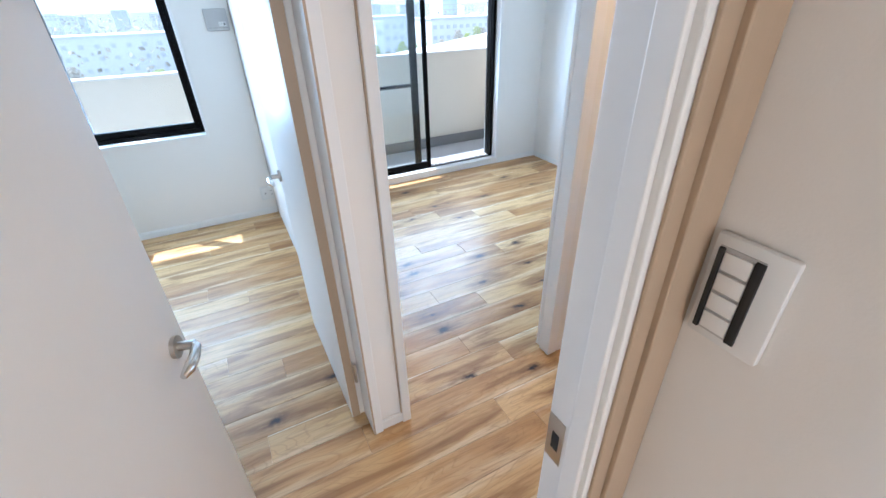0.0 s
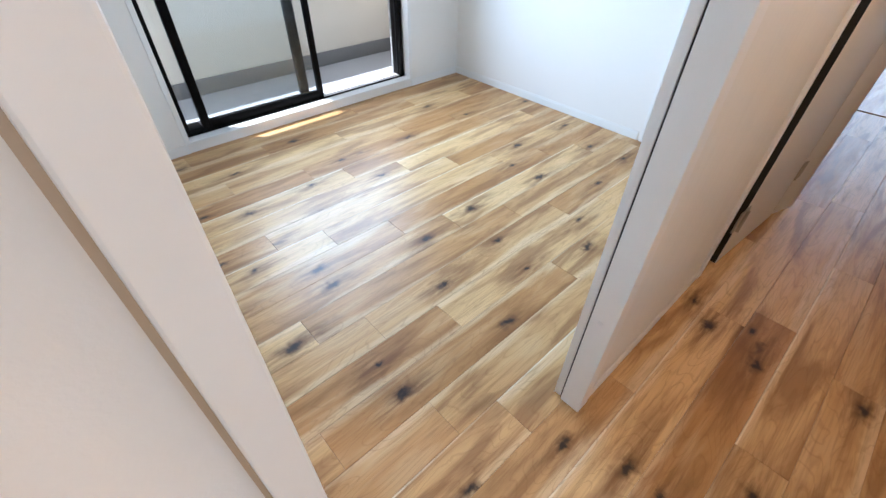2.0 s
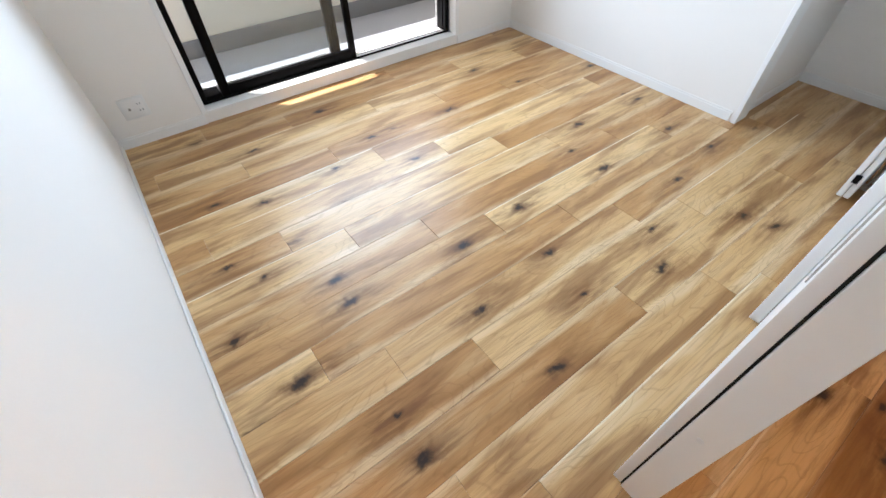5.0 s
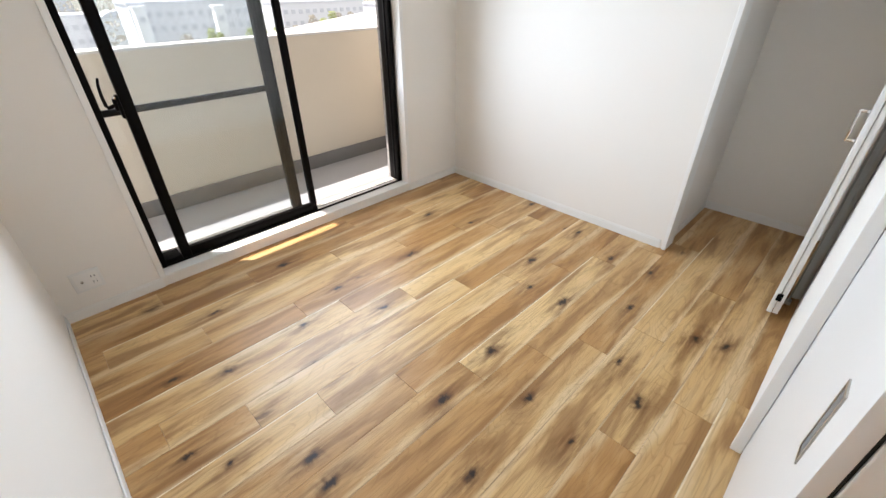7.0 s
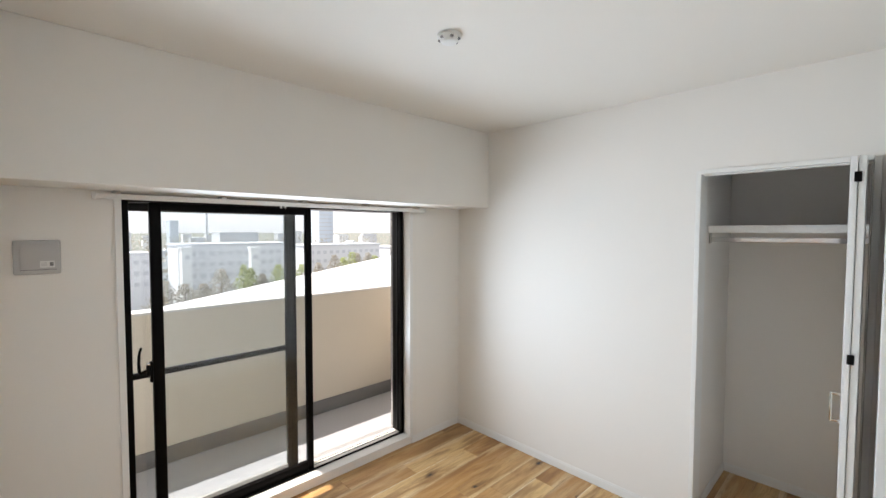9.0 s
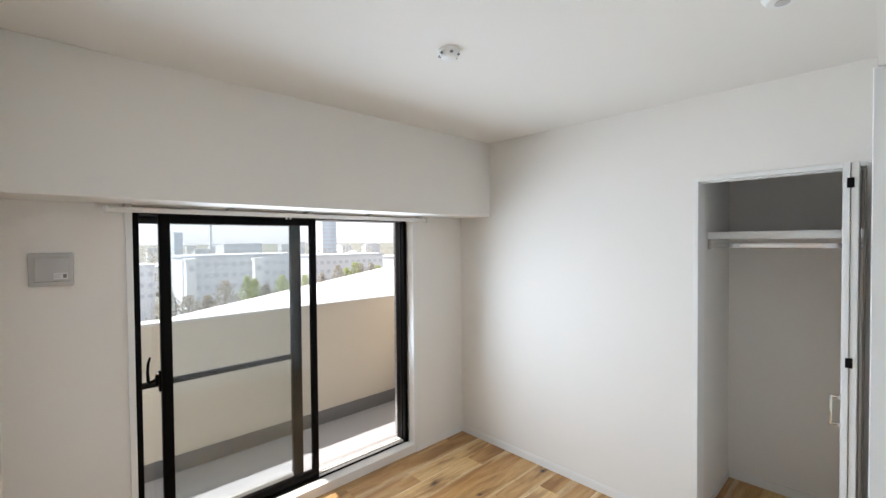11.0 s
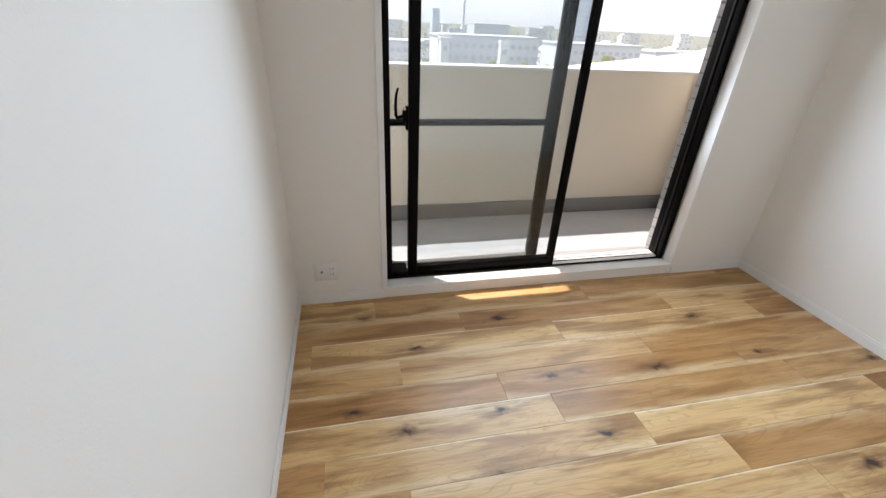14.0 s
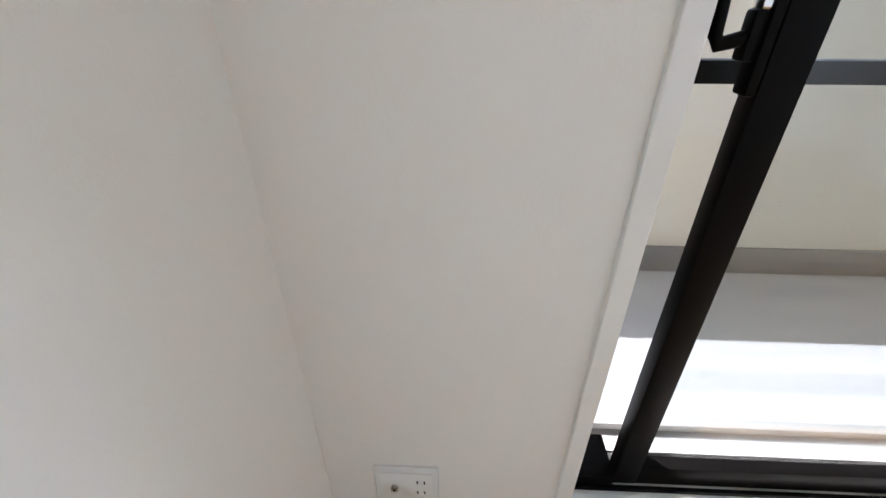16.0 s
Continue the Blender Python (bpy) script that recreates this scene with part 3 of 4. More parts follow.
# ---- windows ----
def sash(name, x0, x1, y, z0, z1, parent, material, stile_l, stile_r, rail_b, rail_t, mid=None, depth=.026, pane=None, sill=None):
    s = part(name, boxes(((x0, y, z0), (x0 + stile_l, y + depth, z1)), bevel=.002), material, parent)
    part("stile", boxes(((x1 - stile_r, y, z0), (x1, y + depth, z1)), bevel=.002), material, s)
    part("bottom_rail", boxes(((x0 + stile_l, y + .001, z0), (x1 - stile_r, y + depth - .001, z0 + rail_b)), bevel=.002), sill or material, s)
    part("top_rail", boxes(((x0 + stile_l, y + .001, z1 - rail_t), (x1 - stile_r, y + depth - .001, z1)), bevel=.002), material, s)
    if mid:
        part("middle_rail", boxes(((x0 + stile_l, y + .002, mid - .016), (x1 - stile_r, y + depth - .002, mid + .016)), bevel=.002), material, s)
    g = part("glass_pane", boxes(((x0 + stile_l - .003, y + depth / 2 - .0025, z0 + rail_b - .003), (x1 - stile_r + .003, y + depth / 2 + .0025, z1 - rail_t + .003))), pane or M_GLASS, s, "clear pane", False)
    g.visible_shadow = False
    return s


win = thing("window_1", "black aluminium sliding balcony window, pushed open", "window", "", "structure")
FX0, FX1, FZ0, FZ1 = 0.826, 2.555, 0.070, 1.820
FY = 3.936
part("window_frame", boxes(((FX0, FY, FZ0), (FX0 + .030, 4.02, FZ1)), ((FX0, 4.02, FZ0), (FX0 + .018, 4.12, FZ1)),
                           ((FX1 - .028, FY, FZ0), (FX1, 3.962, FZ1)), ((FX1 - .016, 3.962, FZ0), (FX1, 4.055, FZ1)),
                           ((FX0 + .03, FY, FZ1 - .035), (FX1 - .028, 4.12, FZ1)), ((FX0 + .03, FY + .002, FZ0), (FX1 - .028, FY + .012, FZ0 + .010)), ((FX0 + .03, FY + .013, FZ0 - .005), (.942, 4.05, FZ0 + .034)), bevel=.0015), M_BLACK, win)
part("outer_sill", boxes(((FX0 + .018, FY + .016, FZ0 - .03), (FX1 - .016, 4.118, FZ0 - .006)), bevel=.002), M_SILL, win, "aluminium sill outside, coloured light as if sunlit")
for k, yy in enumerate((3.998, 4.030)):
    part("track", boxes(((FX0 + .03, yy, FZ0 - .0065), (FX1 - .03, yy + .003, FZ0 - .001))), M_SLATE, win, "dark aluminium track")
part("jamb_groove", boxes(((FX1 - .024, 3.985, FZ0 + .02), (FX1 - .0155, 3.998, FZ1 - .03))), M_SLATE, win)
inner = sash("inner_sash", 0.943, 1.812, 3.954, FZ0 + .004, FZ1 - .03, win, M_BLACK, .050, .036, .056, .045, depth=.036)
outer = sash("outer_sash", 0.845, 1.765, 4.085, FZ0 + .002, FZ1 - .03, win, M_SLATE, .022, .070, .022, .045, mid=.876, sill=M_SILL)
for k in range(4):
    part("rib", boxes(((1.699 + k * .017, 4.080, FZ0 + .03), (1.705 + k * .017, 4.0855, FZ1 - .04))), M_SLATE, outer)
latch = part("latch_body", boxes(((0.930, 3.955, .868), (0.9432, 3.985, .975)), ((.916, 3.960, .905), (.931, 3.984, .958)), bevel=.004), M_BLACK, win, "black crescent lock")
part("latch_lever", tube([(.925, 3.972, .932), (.908, 3.974, .926), (.893, 3.976, .922), (.887, 3.977, .932), (.885, 3.977, .975), (.888, 3.977, 1.02), (.897, 3.977, 1.052)],
                         [.008, .0085, .009, .008, .007, .0065, .005], 12), M_BLACK, latch, "curved black lever")
part("latch_stop", boxes(((.920, 3.961, .9575), (.942, 3.982, .968)), bevel=.002), M_CHROME, latch, "bright metal stop")

win2 = thing("window_2", "black aluminium sliding window of the side room", "window", "", "structure")
part("window_frame", boxes(((VX0 + .01, NY1 + .07, VZ0 + .012), (VX0 + .04, YO, VZ1)), ((VX1 - .038, NY1 + .07, VZ0 + .012), (VX1 - .009, YO, VZ1)),
                           ((VX0 + .04, NY1 + .07, VZ0 + .012), (VX1 - .038, YO, VZ0 + .04)), ((VX0 + .04, NY1 + .07, VZ1 - .03), (VX1 - .038, YO, VZ1)), bevel=.0015), M_BLACK, win2)
sash("inner_sash", -0.905, VX1 - .038, NY1 + .085, VZ0 + .042, VZ1 - .03, win2, M_BLACK, .045, .03, .045, .04)
sash("outer_sash", VX0 + .04, -0.865, NY1 + .13, VZ0 + .042, VZ1 - .03, win2, M_SLATE, .035, .045, .045, .04)
part("latch", boxes(((-.905, NY1 + .06, 1.09), (-.87, NY1 + .086, 1.15)), ((-.95, NY1 + .058, 1.10), (-.90, NY1 + .07, 1.115)), bevel=.003), M_BLACK, win2, "black crescent lock")

win3 = thing("window_3", "plain window at the far end of the living room", "window", "", "structure")
part("window_frame", boxes(((8.52, -.2, 0.06), (8.56, -.16, 2.2)), ((8.52, 1.96, .06), (8.56, 2.0, 2.2)), ((8.52, .88, .06), (8.56, .92, 2.2))), M_BLACK, win3)

# ---- balcony and outside ----
BZ, PY = -0.07, 5.0
structure("balcony_floor", boxes(((-3.2, YO, BZ - .15), (4.6, PY + .15, BZ)), ((-3.2, 4.0, -.25), (4.6, YO, -.05))), M_CONC, "grey sheet floor of the balcony", "floor")
par = thing("parapet", "beige painted balcony parapet with a white top", "parapet", "", "structure")
part("panel", boxes(((-3.2, PY, BZ), (3.50, PY + .15, 1.045)), ((3.35, YO + .25, BZ), (3.50, PY, 1.045)), bevel=.004), M_PARAPET, par)
part("coping", boxes(((-3.2, PY - .004, 1.045), (3.50, PY + .155, 1.062)), ((3.346, YO + .25, 1.045), (3.504, PY - .004, 1.062)), bevel=.003), M_CAP, par, "white coping")
part("upstand", boxes(((-3.2, PY - .012, BZ), (3.34, PY, .055)), ((3.338, YO + .25, BZ), (3.35, PY - .012, .055)), bevel=.002), M_CURB, par, "dark grey waterproof upstand")


def prism(ring, z0, z1):
    """An upright block over a plan."""
    bm = bmesh.new()
    top = [bm.verts.new((x, y, z1)) for x, y in ring]
    low = [bm.verts.new((x, y, z0)) for x, y in ring]
    bm.faces.new(top)
    bm.faces.new(low[::-1])
    for i in range(len(ring)):
        j = (i + 1) % len(ring)
        bm.faces.new((top[i], low[i], low[j], top[j]))
    return bm


# the lower wing of the building, with a broad white roof
EDGE = [(-14, 7.0), (0, 7.3), (4.8, 11.1), (7.4, 13.2), (11.8, 16.7), (18.5, 22.4), (25.0, 29.0), (27.5, 30.6), (29.4, 30.2), (29.6, 28.6), (27.0, 26.6), (20.5, 21.4), (13.0, 14.6)]
wing = thing("building_wing", "lower wing of the building with a sunlit white flat roof", "building")
part("wall", prism([(4.5, 5.6), (-14, 5.6)] + EDGE, -19.5, 0.40), M_BLDG2, wing, "", False)
part("roof", prism([(4.5, 5.5), (-14.1, 5.5)] + [(x, y + .10) for x, y in EDGE], 0.40, 0.50), M_CAP, wing, "sunlit white flat roof", False)
# unseen slab; its edge is stepped to cut the sun patches indoors
structure("sun_shaping_slab", boxes(((-3.2, YO, 2.36), (-1.9, 4.68, 2.55)), ((-1.9, YO, 2.36), (-1.2, 4.08, 2.55)), ((-1.2, YO, 2.36), (0.78, 4.68, 2.55)), ((0.78, YO, 2.36), (4.6, 4.90, 2.55))), M_CEIL,
          "unseen slab over the balcony, stepped to shape the sun patches", "ceiling")
structure("outer_wall", boxes(((-6, YO + .002, -18), (0.79, YO + .03, -.26)), ((-12, YO - .3, -18), (-3.2, YO + .03, 8)), ((4.6, YO - .3, -18), (12, YO + .03, 8)), ((-3.2, YO, 2.56), (4.6, YO + .1, 8))), M_BRICK,
          "pale tiled facade of the building", "facade")

structure("ground", boxes(((-3000, 15, -20), (3000, 4500, -19.5))), M_GROUND, "grey-green ground of the city", "ground")

# tiled pier beside the window, with its single tiles
pier = structure("pier", boxes(((2.586, YO + .002, BZ), (3.35, 4.140, 2.36))), M_MORTAR, "pale grey tiled pier beside the window", "pier")


def block_mesh(name, lo, hi, material, b=0.002):
    me = bpy.data.meshes.new(name)
    bm = bmesh.new()
    add_box(bm, lo, hi, b, 1)
    bm.to_mesh(me)
    bm.free()
    me.materials.append(material)
    return me


tile_short = block_mesh("tile_short", (0, 0, 0), (.006, .070, .058), M_BRICK)
for k in range(36):
    z = BZ + .004 + k * .067
    t = new("tile", tile_short)
    t.parent, t.location = pier, (2.581, 4.066 + .001 * (k % 2), z)

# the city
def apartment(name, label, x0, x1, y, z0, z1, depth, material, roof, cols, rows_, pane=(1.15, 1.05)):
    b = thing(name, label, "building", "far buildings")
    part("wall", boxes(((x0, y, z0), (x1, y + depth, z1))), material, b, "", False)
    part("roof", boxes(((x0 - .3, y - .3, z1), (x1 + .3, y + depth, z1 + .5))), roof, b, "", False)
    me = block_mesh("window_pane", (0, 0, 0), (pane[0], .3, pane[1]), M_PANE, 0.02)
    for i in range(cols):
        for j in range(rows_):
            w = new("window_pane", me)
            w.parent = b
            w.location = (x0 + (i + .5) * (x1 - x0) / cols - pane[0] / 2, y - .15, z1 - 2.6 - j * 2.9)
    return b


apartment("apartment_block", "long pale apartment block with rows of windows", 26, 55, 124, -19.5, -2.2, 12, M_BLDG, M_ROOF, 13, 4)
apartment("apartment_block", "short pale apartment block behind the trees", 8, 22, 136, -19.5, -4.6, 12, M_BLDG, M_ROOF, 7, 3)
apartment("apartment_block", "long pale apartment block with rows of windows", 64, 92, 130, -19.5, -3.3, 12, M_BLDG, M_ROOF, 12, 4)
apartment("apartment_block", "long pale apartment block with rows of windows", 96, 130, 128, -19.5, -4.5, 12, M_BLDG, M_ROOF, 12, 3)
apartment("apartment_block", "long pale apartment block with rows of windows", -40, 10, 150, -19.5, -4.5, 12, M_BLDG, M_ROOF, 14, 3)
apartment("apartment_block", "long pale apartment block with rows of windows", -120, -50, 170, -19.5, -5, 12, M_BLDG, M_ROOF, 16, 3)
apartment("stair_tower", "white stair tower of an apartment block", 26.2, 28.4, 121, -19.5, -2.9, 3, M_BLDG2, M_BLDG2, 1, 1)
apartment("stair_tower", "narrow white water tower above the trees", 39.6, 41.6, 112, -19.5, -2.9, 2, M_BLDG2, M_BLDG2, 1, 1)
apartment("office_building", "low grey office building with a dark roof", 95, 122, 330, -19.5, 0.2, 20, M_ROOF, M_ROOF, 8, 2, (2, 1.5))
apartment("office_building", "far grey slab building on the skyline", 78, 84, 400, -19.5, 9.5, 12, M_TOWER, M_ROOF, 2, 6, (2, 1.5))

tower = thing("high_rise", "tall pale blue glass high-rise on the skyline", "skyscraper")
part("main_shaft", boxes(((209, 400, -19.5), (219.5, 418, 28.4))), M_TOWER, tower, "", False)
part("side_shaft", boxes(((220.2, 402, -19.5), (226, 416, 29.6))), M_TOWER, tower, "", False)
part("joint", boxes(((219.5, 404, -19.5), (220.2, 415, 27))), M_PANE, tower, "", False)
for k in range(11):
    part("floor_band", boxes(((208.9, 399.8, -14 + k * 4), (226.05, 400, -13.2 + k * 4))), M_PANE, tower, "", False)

mast = thing("water_tower", "slim pale water tower with a flared head", "tower")
part("shaft", rods(((105, 400, -19.5), (105, 400, 24.0), 1.15, 0.85), seg=16), M_ROOF, mast)
part("head", rods(((105, 400, 23.0), (105, 400, 27.2), 1.0, 4.1), ((105, 400, 27.2), (105, 400, 29.4), 4.2, 4.0), seg=20), M_BLDG, mast)
rng_ = random.Random(5)
for k in range(46):
    x = -420 + k * 24 + rng_.uniform(-8, 8)
    h, w, y = rng_.uniform(-6, 1.2), rng_.uniform(9, 22), rng_.uniform(430, 620)
    apartment("skyline_building", "small skyline building with haze put into its colours", x, x + w, y, -19.5, h, 10, rng_.choice((M_BLDG, M_ROOF, M_BLDG2)), M_ROOF, 3, 2, (2.2, 1.8))


def house(x, y, w, d, h):
    b = thing("house", "low pale house with a grey gabled roof", "house", "far houses")
    part("wall", boxes(((x, y, -19.5), (x + w, y + d, -19.5 + h))), M_BLDG2, b, "", False)
    bm = bmesh.new()
    z0, z1 = -19.5 + h, -19.5 + h + w * .28
    a = [bm.verts.new(p) for p in ((x - .5, y - .5, z0), (x + w / 2, y - .5, z1), (x + w + .5, y - .5, z0))]
    c = [bm.verts.new(p) for p in ((x - .5, y + d + .5, z0), (x + w / 2, y + d + .5, z1), (x + w + .5, y + d + .5, z0))]
    for f in ((a[0], a[2], a[1]), (c[0], c[1], c[2]), (a[0], a[1], c[1], c[0]), (a[1], a[2], c[2], c[1]), (a[0], c[0], c[2], a[2])):
        bm.faces.new(f)
    part("roof", bm, M_ROOF, b, "", False)
    part("window_pane", boxes(((x + w * .3, y - .1, -19.5 + h - 2.2), (x + w * .5, y, -19.5 + h - 1.0))), M_PANE, b, "", False)


for hx, hy, hw, hd_, hh in ((8, 66, 10, 8, 7), (19, 72, 9, 8, 6.5), (30, 78, 8, 8, 6), (44, 84, 10, 8, 7), (56, 80, 8, 9, 6), (-4, 70, 9, 8, 6.5), (-18, 74, 10, 8, 7), (-34, 80, 11, 8, 7), (70, 90, 11, 8, 7), (-50, 90, 12, 8, 7)):
    house(hx, hy, hw, hd_, hh)


def tree(x, y, h, spread, material, seed):
    r = random.Random(seed)
    t = thing("tree", "spring tree with loose pale foliage", "tree", "far trees")
    z0 = -19.5
    bm = tube([(x, y, z0), (x + .2, y, z0 + h * .3), (x, y + .1, z0 + h * .62), (x + .1, y, z0 + h * .95)], [.35, .28, .18, .04], 8)
    for k in range(7):
        a, zz = r.uniform(0, 6.28), z0 + h * r.uniform(.35, .75)
        add_cyl(bm, (x, y, zz), (x + math.cos(a) * spread * .7, y + math.sin(a) * spread * .7, zz + h * .16), .12, .03, 6)
    part("trunk", bm, M_BARK, t)
    bm = bmesh.new()
    for k in range(800):
        u = r.random()
        zz = z0 + h * (.38 + .64 * u)
        rad = spread * (1.05 - abs(u - .38) * 1.3) * math.sqrt(r.random()) * r.uniform(.75, 1.15)
        a = r.uniform(0, 6.28)
        c = Vector((x + math.cos(a) * rad, y + math.sin(a) * rad, zz))
        n1 = Vector((r.uniform(-1, 1), r.uniform(-1, 1), r.uniform(-1, 1))).normalized()
        n2 = n1.orthogonal().normalized()
        s_ = r.uniform(.14, .34)
        bm.faces.new([bm.verts.new(c + s_ * v) for v in (n1, n2 * .7, -n1, -n2 * .7)])
    part("crown", bm, material, t, "", False)


for k, (tx, ty, th, ts, tm) in enumerate(((35.0, 104, 13, 2.4, M_FOLI), (37.2, 106, 12, 2.2, M_FOLI), (29, 100, 12.5, 3.2, M_FOLI2), (18, 98, 11, 3.4, M_FOLI2), (44, 106, 12.5, 2.6, M_FOLI), (62, 110, 14, 3.0, M_FOLI2), (69, 112, 14.5, 3.0, M_FOLI), (76, 114, 14, 3.2, M_FOLI2), (39.5, 105, 10.5, 2.4, M_FOLI2), (48, 108, 11.5, 3, M_FOLI), (51, 108, 12, 2.6, M_FOLI),
                                          (57, 110, 12, 2.6, M_FOLI2), (22, 100, 10, 3.2, M_FOLI2), (26, 102, 9.5, 3.0, M_FOLI2), (66, 112, 13, 3.2, M_FOLI), (72, 114, 14, 3.2, M_FOLI2),
                                          (80, 116, 13, 3, M_FOLI), (90, 118, 14, 3.2, M_FOLI), (-8, 100, 11, 3.4, M_FOLI), (-22, 105, 12, 3.6, M_FOLI2), (-36, 110, 12, 3.2, M_FOLI), (4, 104, 10, 3, M_FOLI))):
    tree(tx, ty, th, ts, tm, 40 + k)


for k in range(34):
    hx, hy = rng_.uniform(-140, 230), rng_.uniform(165, 330)
    house(hx, hy, rng_.uniform(8, 14), rng_.uniform(8, 10), rng_.uniform(6, 11))
bm = bmesh.new()
for k in range(13000):
    cy = rng_.choice((155, 190, 240, 300, 360, 420)) + rng_.uniform(-12, 12)
    cx = rng_.uniform(-0.55, 1.0) * cy
    if math.sin(cx * .055 + cy) + math.sin(cx * .021 + cy * 2.0) < -.2:
        continue
    s_ = rng_.uniform(.4, 1.0)
    c = Vector((cx, cy, -19.5 + rng_.random() ** .6 * (9 + cy * .022)))
    n1 = Vector((rng_.uniform(-1, 1), rng_.uniform(-.4, .4), rng_.uniform(-1, 1))).normalized()
    n2 = n1.orthogonal().normalized()
    bm.faces.new([bm.verts.new(c + s_ * v) for v in (n1, n2 * .8, -n1, -n2 * .8)])
woods = thing("far_woods", "grey-green woods between the far buildings, haze put into their colour", "woods", "", "stuff")
part("crowns", bm, M_FOLI2, woods, "", False)


# ---- closet ----
shelf = thing("closet_shelf", "white wall-to-wall shelf inside the closet", "shelf")
part("board", boxes(((3.382, 1.3865, 1.648), (3.8995, 2.0995, 1.672)), bevel=.001), M_TRIM, shelf)
part("front_edge", boxes(((3.376, 1.3865, 1.637), (3.382, 2.0995, 1.679)), bevel=.001), M_TRIM, shelf)
rod = thing("hanger_rod", "satin steel hanging rod under the closet shelf", "rail")
part("bar", boxes(((3.40, 1.3955, 1.585), (3.416, 2.0905, 1.612)), bevel=.004), M_CHROME, rod)
part("bracket", boxes(((3.392, 2.0905, 1.575), (3.424, 2.0995, 1.647)), bevel=.002), M_STEEL, rod, "steel end bracket")
part("bracket", boxes(((3.392, 1.3865, 1.575), (3.424, 1.3955, 1.647)), bevel=.002), M_STEEL, rod, "steel end bracket")
fold = thing("folding_door", "white bifold closet door folded open", "door")
la = part("panel", boxes(((2.846, 1.4675, .018), (3.128, 1.4895, 1.942)), bevel=.0025), M_DOOR, fold)
lb = part("panel", boxes(((2.852, 1.4430, .018), (3.128, 1.4650, 1.942)), bevel=.0025), M_DOOR, fold)
for z in (.115, 1.135, 1.86):
    part("hinge", boxes(((2.842, 1.455, z - .02), (2.8520, 1.477, z + .02)), bevel=.002), M_BLACK, fold, "small black hinge")
hb = part("handle", boxes(((2.874, 1.516, .862), (2.886, 1.524, .985)), ((2.874, 1.4893, .862), (2.886, 1.517, .872)), ((2.874, 1.4893, .975), (2.886, 1.517, .985)), bevel=.0015), M_CHROME, fold, "satin bar handle")
part("pivot_rod", rods(((3.02, 1.428, .02), (3.02, 1.428, 1.93), .004)), M_STEEL, fold, "thin steel pivot rod")
part("pivot_foot", boxes(((3.005, 1.415, .0), (3.035, 1.442, .02))), M_STEEL, fold)
rail3 = thing("folding_door_track", "white metal track above the closet opening", "track")
part("channel", boxes(((3.12, 1.43, 1.942), (3.15, 2.065, 1.949))), M_TRIM, rail3)

# ---- bedroom fixtures ----
crail = thing("curtain_rail", "white curtain rail fixed above the window", "curtain rail")
part("rail", boxes(((.725, 3.812, 1.795), (2.66, 3.836, 1.812)), ((.725, 3.816, 1.787), (2.66, 3.832, 1.796)), bevel=.003), M_TRIM, crail)
part("end_cap", boxes(((.712, 3.806, 1.783), (.727, 3.842, 1.816)), bevel=.004), M_PLASTIC, crail)
part("end_cap", boxes(((2.658, 3.806, 1.783), (2.673, 3.842, 1.816)), bevel=.004), M_PLASTIC, crail)
for x in (.80, 1.25, 1.70, 2.15, 2.60):
    part("bracket", boxes(((x - .014, 3.808, 1.810), (x + .014, 3.869, 1.826)), bevel=.002), M_GREY, crail, "small metal bracket")
for x in (1.56, 1.585):
    part("runner", rods(((x, 3.824, 1.776), (x, 3.824, 1.790), .005)), M_PLASTIC, crail)


def outlet(name, label, x, y, z, w=.116, h=.116):
    o = thing(name, label, "outlet", "wall outlets")
    part("plate", boxes(((x - w / 2, y - .007, z - h / 2), (x + w / 2, y, z + h / 2)), bevel=.003), M_PLASTIC, o)
    ins = part("insert", boxes(((x - w / 2 + .012, y - .009, z - h / 2 + .012), (x + w / 2 - .012, y - .0068, z + h / 2 - .012)), bevel=.001), M_TRIM, o)
    for dz in (-.016, .016):
        for dx in (.020, .033):
            part("slot", boxes(((x + dx - .0014, y - .0097, z + dz - .0045), (x + dx + .0014, y - .0088, z + dz + .0045))), M_DARK, ins, "dark socket slot")
    part("aerial_jack", rods(((x - .022, y - .0085, z), (x - .022, y - .016, z), .0065)), M_STEEL, ins, "round steel aerial jack")
    part("aerial_pin", rods(((x - .022, y - .0158, z), (x - .022, y - .0165, z), .0025)), M_DARK, ins)
    return o


outlet("wall_outlet", "white double outlet with aerial jack above the skirting", .517, NY, .192, .118, .108)
outlet("wall_outlet", "white double outlet on the side room's wall", .165, NY1, .19, .118, .116)


def vent(x0, x1, y, z0, z1):
    v = thing("wall_vent", "square light grey air vent cover on the wall", "vent", "wall vents")
    part("cover", boxes(((x0, y - .014, z0), (x1, y, z1)), bevel=.006), M_GREY, v)
    part("shutter", boxes(((x0 + .020, y - .019, z0 + .020), (x1 - .014, y - .0135, z1 - .020)), bevel=.002), M_GREY, v)
    part("gap_line", boxes(((x0 + .019, y - .0148, z0 + .0185), (x1 - .013, y - .0138, z0 + .0198))), M_DARK, v)
    lab = part("label", boxes(((x1 - .066, y - .0196, z0 + .028), (x1 - .020, y - .0188, z0 + .056))), M_PLASTIC, v, "small white printed label")
    for k in range(3):
        part("print_line", boxes(((x1 - .063, y - .0200, z0 + .035 + k * .006), (x1 - .044, y - .0195, z0 + .0375 + k * .006))), M_GREY, lab)
    part("print_mark", boxes(((x1 - .036, y - .0200, z0 + .034), (x1 - .024, y - .0195, z0 + .050))), M_CURB, lab, "dark printed mark")


vent(.460, .606, NY, 1.459, 1.602)
vent(.040, .190, NY1, 1.435, 1.572)

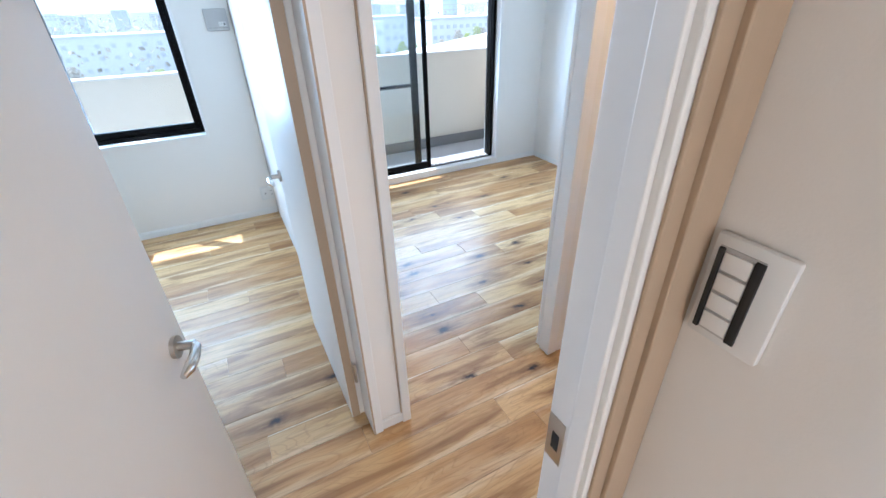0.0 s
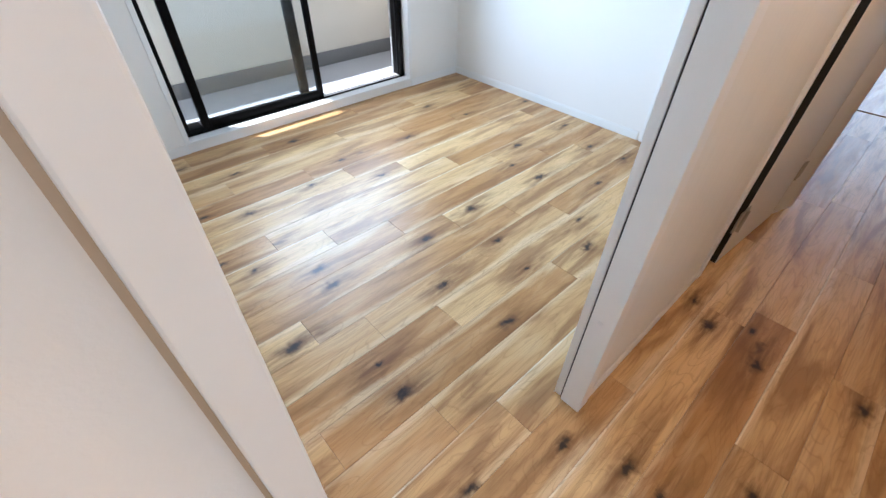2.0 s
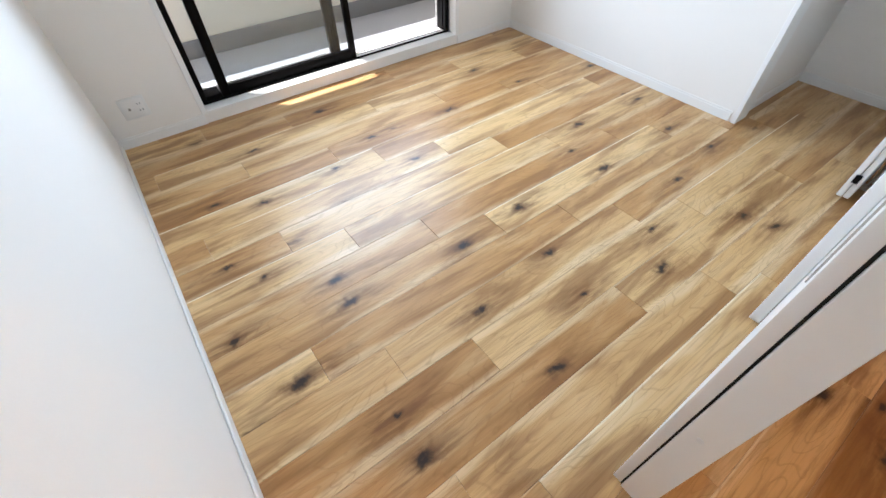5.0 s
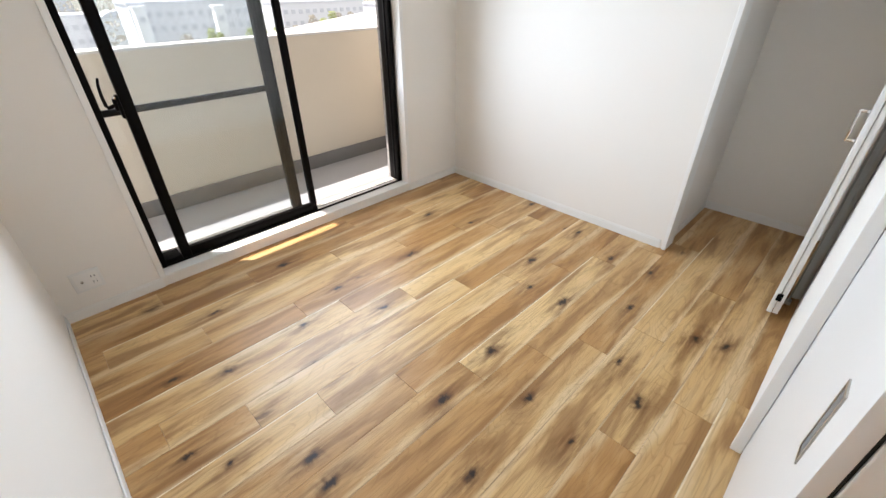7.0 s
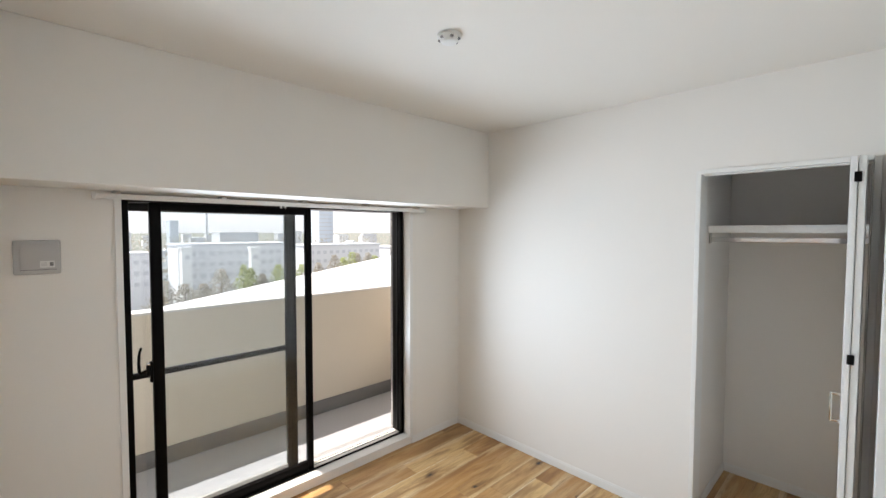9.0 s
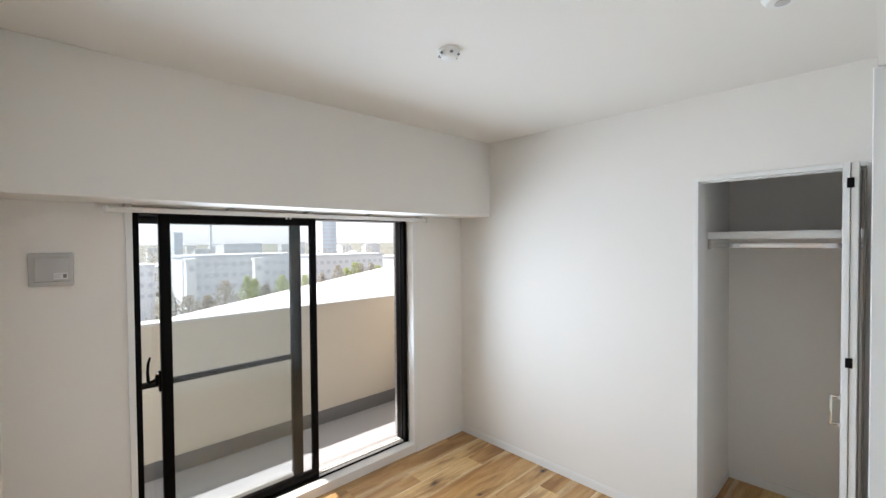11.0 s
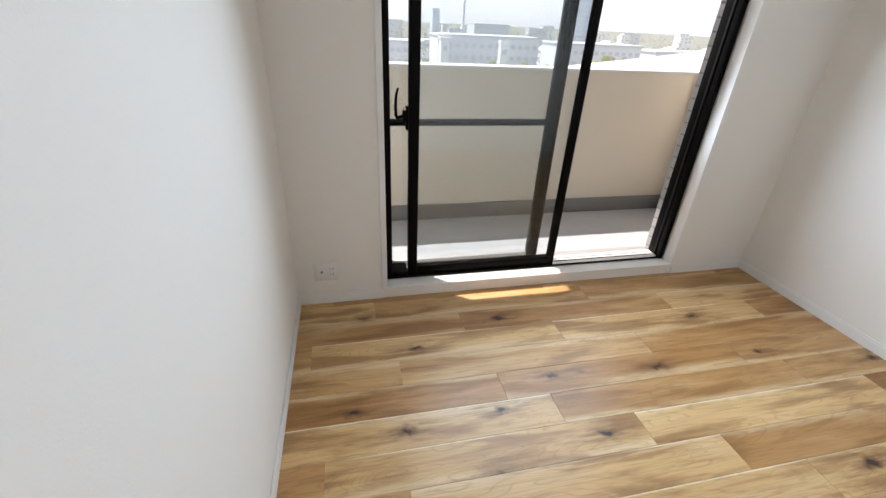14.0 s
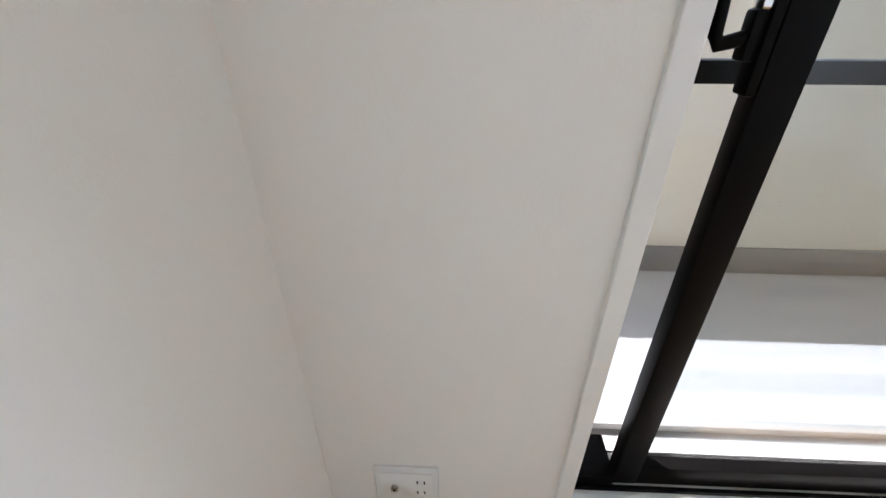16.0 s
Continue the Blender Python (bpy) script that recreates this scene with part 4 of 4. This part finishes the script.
smoke = thing("smoke_detector", "small white smoke detector on the ceiling", "smoke detector")
part("base", rods(((1.715, 2.595, H - .010), (1.715, 2.595, H), .047, .047), seg=32), M_PLASTIC, smoke)
part("dome", rods(((1.715, 2.595, H - .030), (1.715, 2.595, H - .010), .030, .043), ((1.715, 2.595, H - .034), (1.715, 2.595, H - .030), .022, .030), seg=32), M_PLASTIC, smoke)
for a in range(6):
    ca, sa = math.cos(a * 1.047), math.sin(a * 1.047)
    part("slot", boxes(((1.715 + ca * .038 - .005, 2.595 + sa * .038 - .005, H - .022), (1.715 + ca * .038 + .005, 2.595 + sa * .038 + .005, H - .015))), M_CURB, smoke, "dark sensing slot")
rosette = thing("ceiling_rosette", "round white ceiling lamp socket", "lamp socket")
part("base", rods(((2.21, 1.60, H - .012), (2.21, 1.60, H), .055, .055), ((2.21, 1.60, H - .026), (2.21, 1.60, H - .012), .042, .053), seg=32), M_PLASTIC, rosette)
part("socket", rods(((2.21, 1.60, H - .030), (2.21, 1.60, H - .026), .02, .02)), M_GREY, rosette)

# ---- hallway fixtures ----
sw = thing("light_switch", "white wall switch with narrow rockers", "switch", "light switches")
part("plate", boxes(((1.912, 1.266, 1.125), (1.982, 1.274, 1.245)), bevel=.003), M_PLASTIC, sw)
for k in range(3):
    part("rocker", boxes(((1.930, 1.2625, 1.142 + k * .030), (1.964, 1.267, 1.168 + k * .030)), bevel=.0015), M_TRIM, sw)
for x in (1.9265, 1.9655):
    part("side_line", boxes(((x - .0025, 1.2635, 1.138), (x + .0025, 1.2665, 1.232))), M_DARK, sw, "dark side line")
sw2 = thing("light_switch", "white wall switch with four rockers between dark bars", "switch", "light switches")
part("plate", boxes(((.419, .236, 1.221), (.430, .318, 1.357)), bevel=.004), M_PLASTIC, sw2)
part("insert", boxes(((.4170, .262, 1.234), (.4192, .310, 1.344)), bevel=.0006), M_GREY, sw2)
for k in range(4):
    part("rocker", boxes(((.4135, .2715, 1.239 + k * .0262), (.4175, .3015, 1.261 + k * .0262)), bevel=.001), M_TRIM, sw2)
for y, w in ((.2660, .005), (.3062, .003)):
    part("side_bar", boxes(((.4130, y - w, 1.235), (.4172, y + w, 1.343)), bevel=.0008), M_DARK, sw2, "dark side bar")
strike = thing("strike_plate", "steel strike plate in the door jamb", "strike plate")
part("plate", boxes(((.3265, .392, .890), (.3283, .428, .995)), bevel=.0006), M_STEEL, strike)
part("hole", boxes(((.3258, .400, .920), (.3266, .416, .960))), M_DARK, strike, "dark latch hole")

# unseen fixture with a glowing disc, added to go with the hallway lamp
dl = thing("added_downlight", "small round warm downlight added to the unseen hallway ceiling", "lamp")
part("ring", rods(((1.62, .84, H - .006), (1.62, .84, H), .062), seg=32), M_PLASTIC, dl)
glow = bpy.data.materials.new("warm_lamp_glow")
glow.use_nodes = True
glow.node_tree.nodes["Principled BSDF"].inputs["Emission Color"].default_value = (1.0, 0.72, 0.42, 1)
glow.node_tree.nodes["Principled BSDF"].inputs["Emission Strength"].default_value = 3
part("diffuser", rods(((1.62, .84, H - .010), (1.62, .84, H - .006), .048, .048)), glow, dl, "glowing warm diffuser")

# ---- the floor ----
floor = structure("subfloor", boxes(((-2.85, -2.6, -.12), (4.9, 4.0, -.016)), ((4.9, -2.5, -.12), (8.6, 3.9, -.002))), M_OAK, "oak plank floor running through all rooms", "floor")
LONG = 1.18
ENDS = {0: 1.166, 1: 1.627, 3: 1.226, 5: .518, 6: .787, 7: 1.015, 8: 1.303, 9: 1.543, 10: .66, 11: .857, 12: 1.11, 13: 1.67,
        2: .822, 4: 1.408, 14: .81, 15: .98, 19: 1.42}
rf = random.Random(11)
for row in range(-2, 29):
    y1, y0 = 3.68 - row * PITCH, 3.68 - (row + 1) * PITCH
    if y0 > NY:
        continue
    y1 = min(y1, NY + .02)
    e = ENDS.get(row, rf.uniform(0, LONG))
    x = e - LONG * math.ceil((e + 2.8) / LONG)
    west, east = (-2.80, 4.86) if y1 > 1.45 else (-1.25, 4.86) if y1 > 0.35 else (-1.25, 0.48)
    while x < east:
        a, c = max(x, west), min(x + LONG, east)
        x += LONG
        if c - a < 0.05:
            continue
        half = (c - a) / 2
        g, b = .0003, .0009
        co = []
        for ins, z in ((g, -.016), (g, -b), (g + b, 0.0)):
            co += [(-half + ins, (y0 - y1) / 2 + ins, z), (half - ins, (y0 - y1) / 2 + ins, z), (half - ins, (y1 - y0) / 2 - ins, z), (-half + ins, (y1 - y0) / 2 - ins, z)]
        fa = [(8, 9, 10, 11)] + [(k + l, (k + 1) % 4 + l, (k + 1) % 4 + l + 4, k + l + 4) for l in (0, 4) for k in range(4)]
        me = bpy.data.meshes.new("plank")
        me.from_pydata(co, [], fa)
        me.materials.append(M_OAK)
        p = new("plank", me)
        p.parent = floor
        p.location = ((a + c) / 2, (y0 + y1) / 2, rf.uniform(-.0002, .0002))
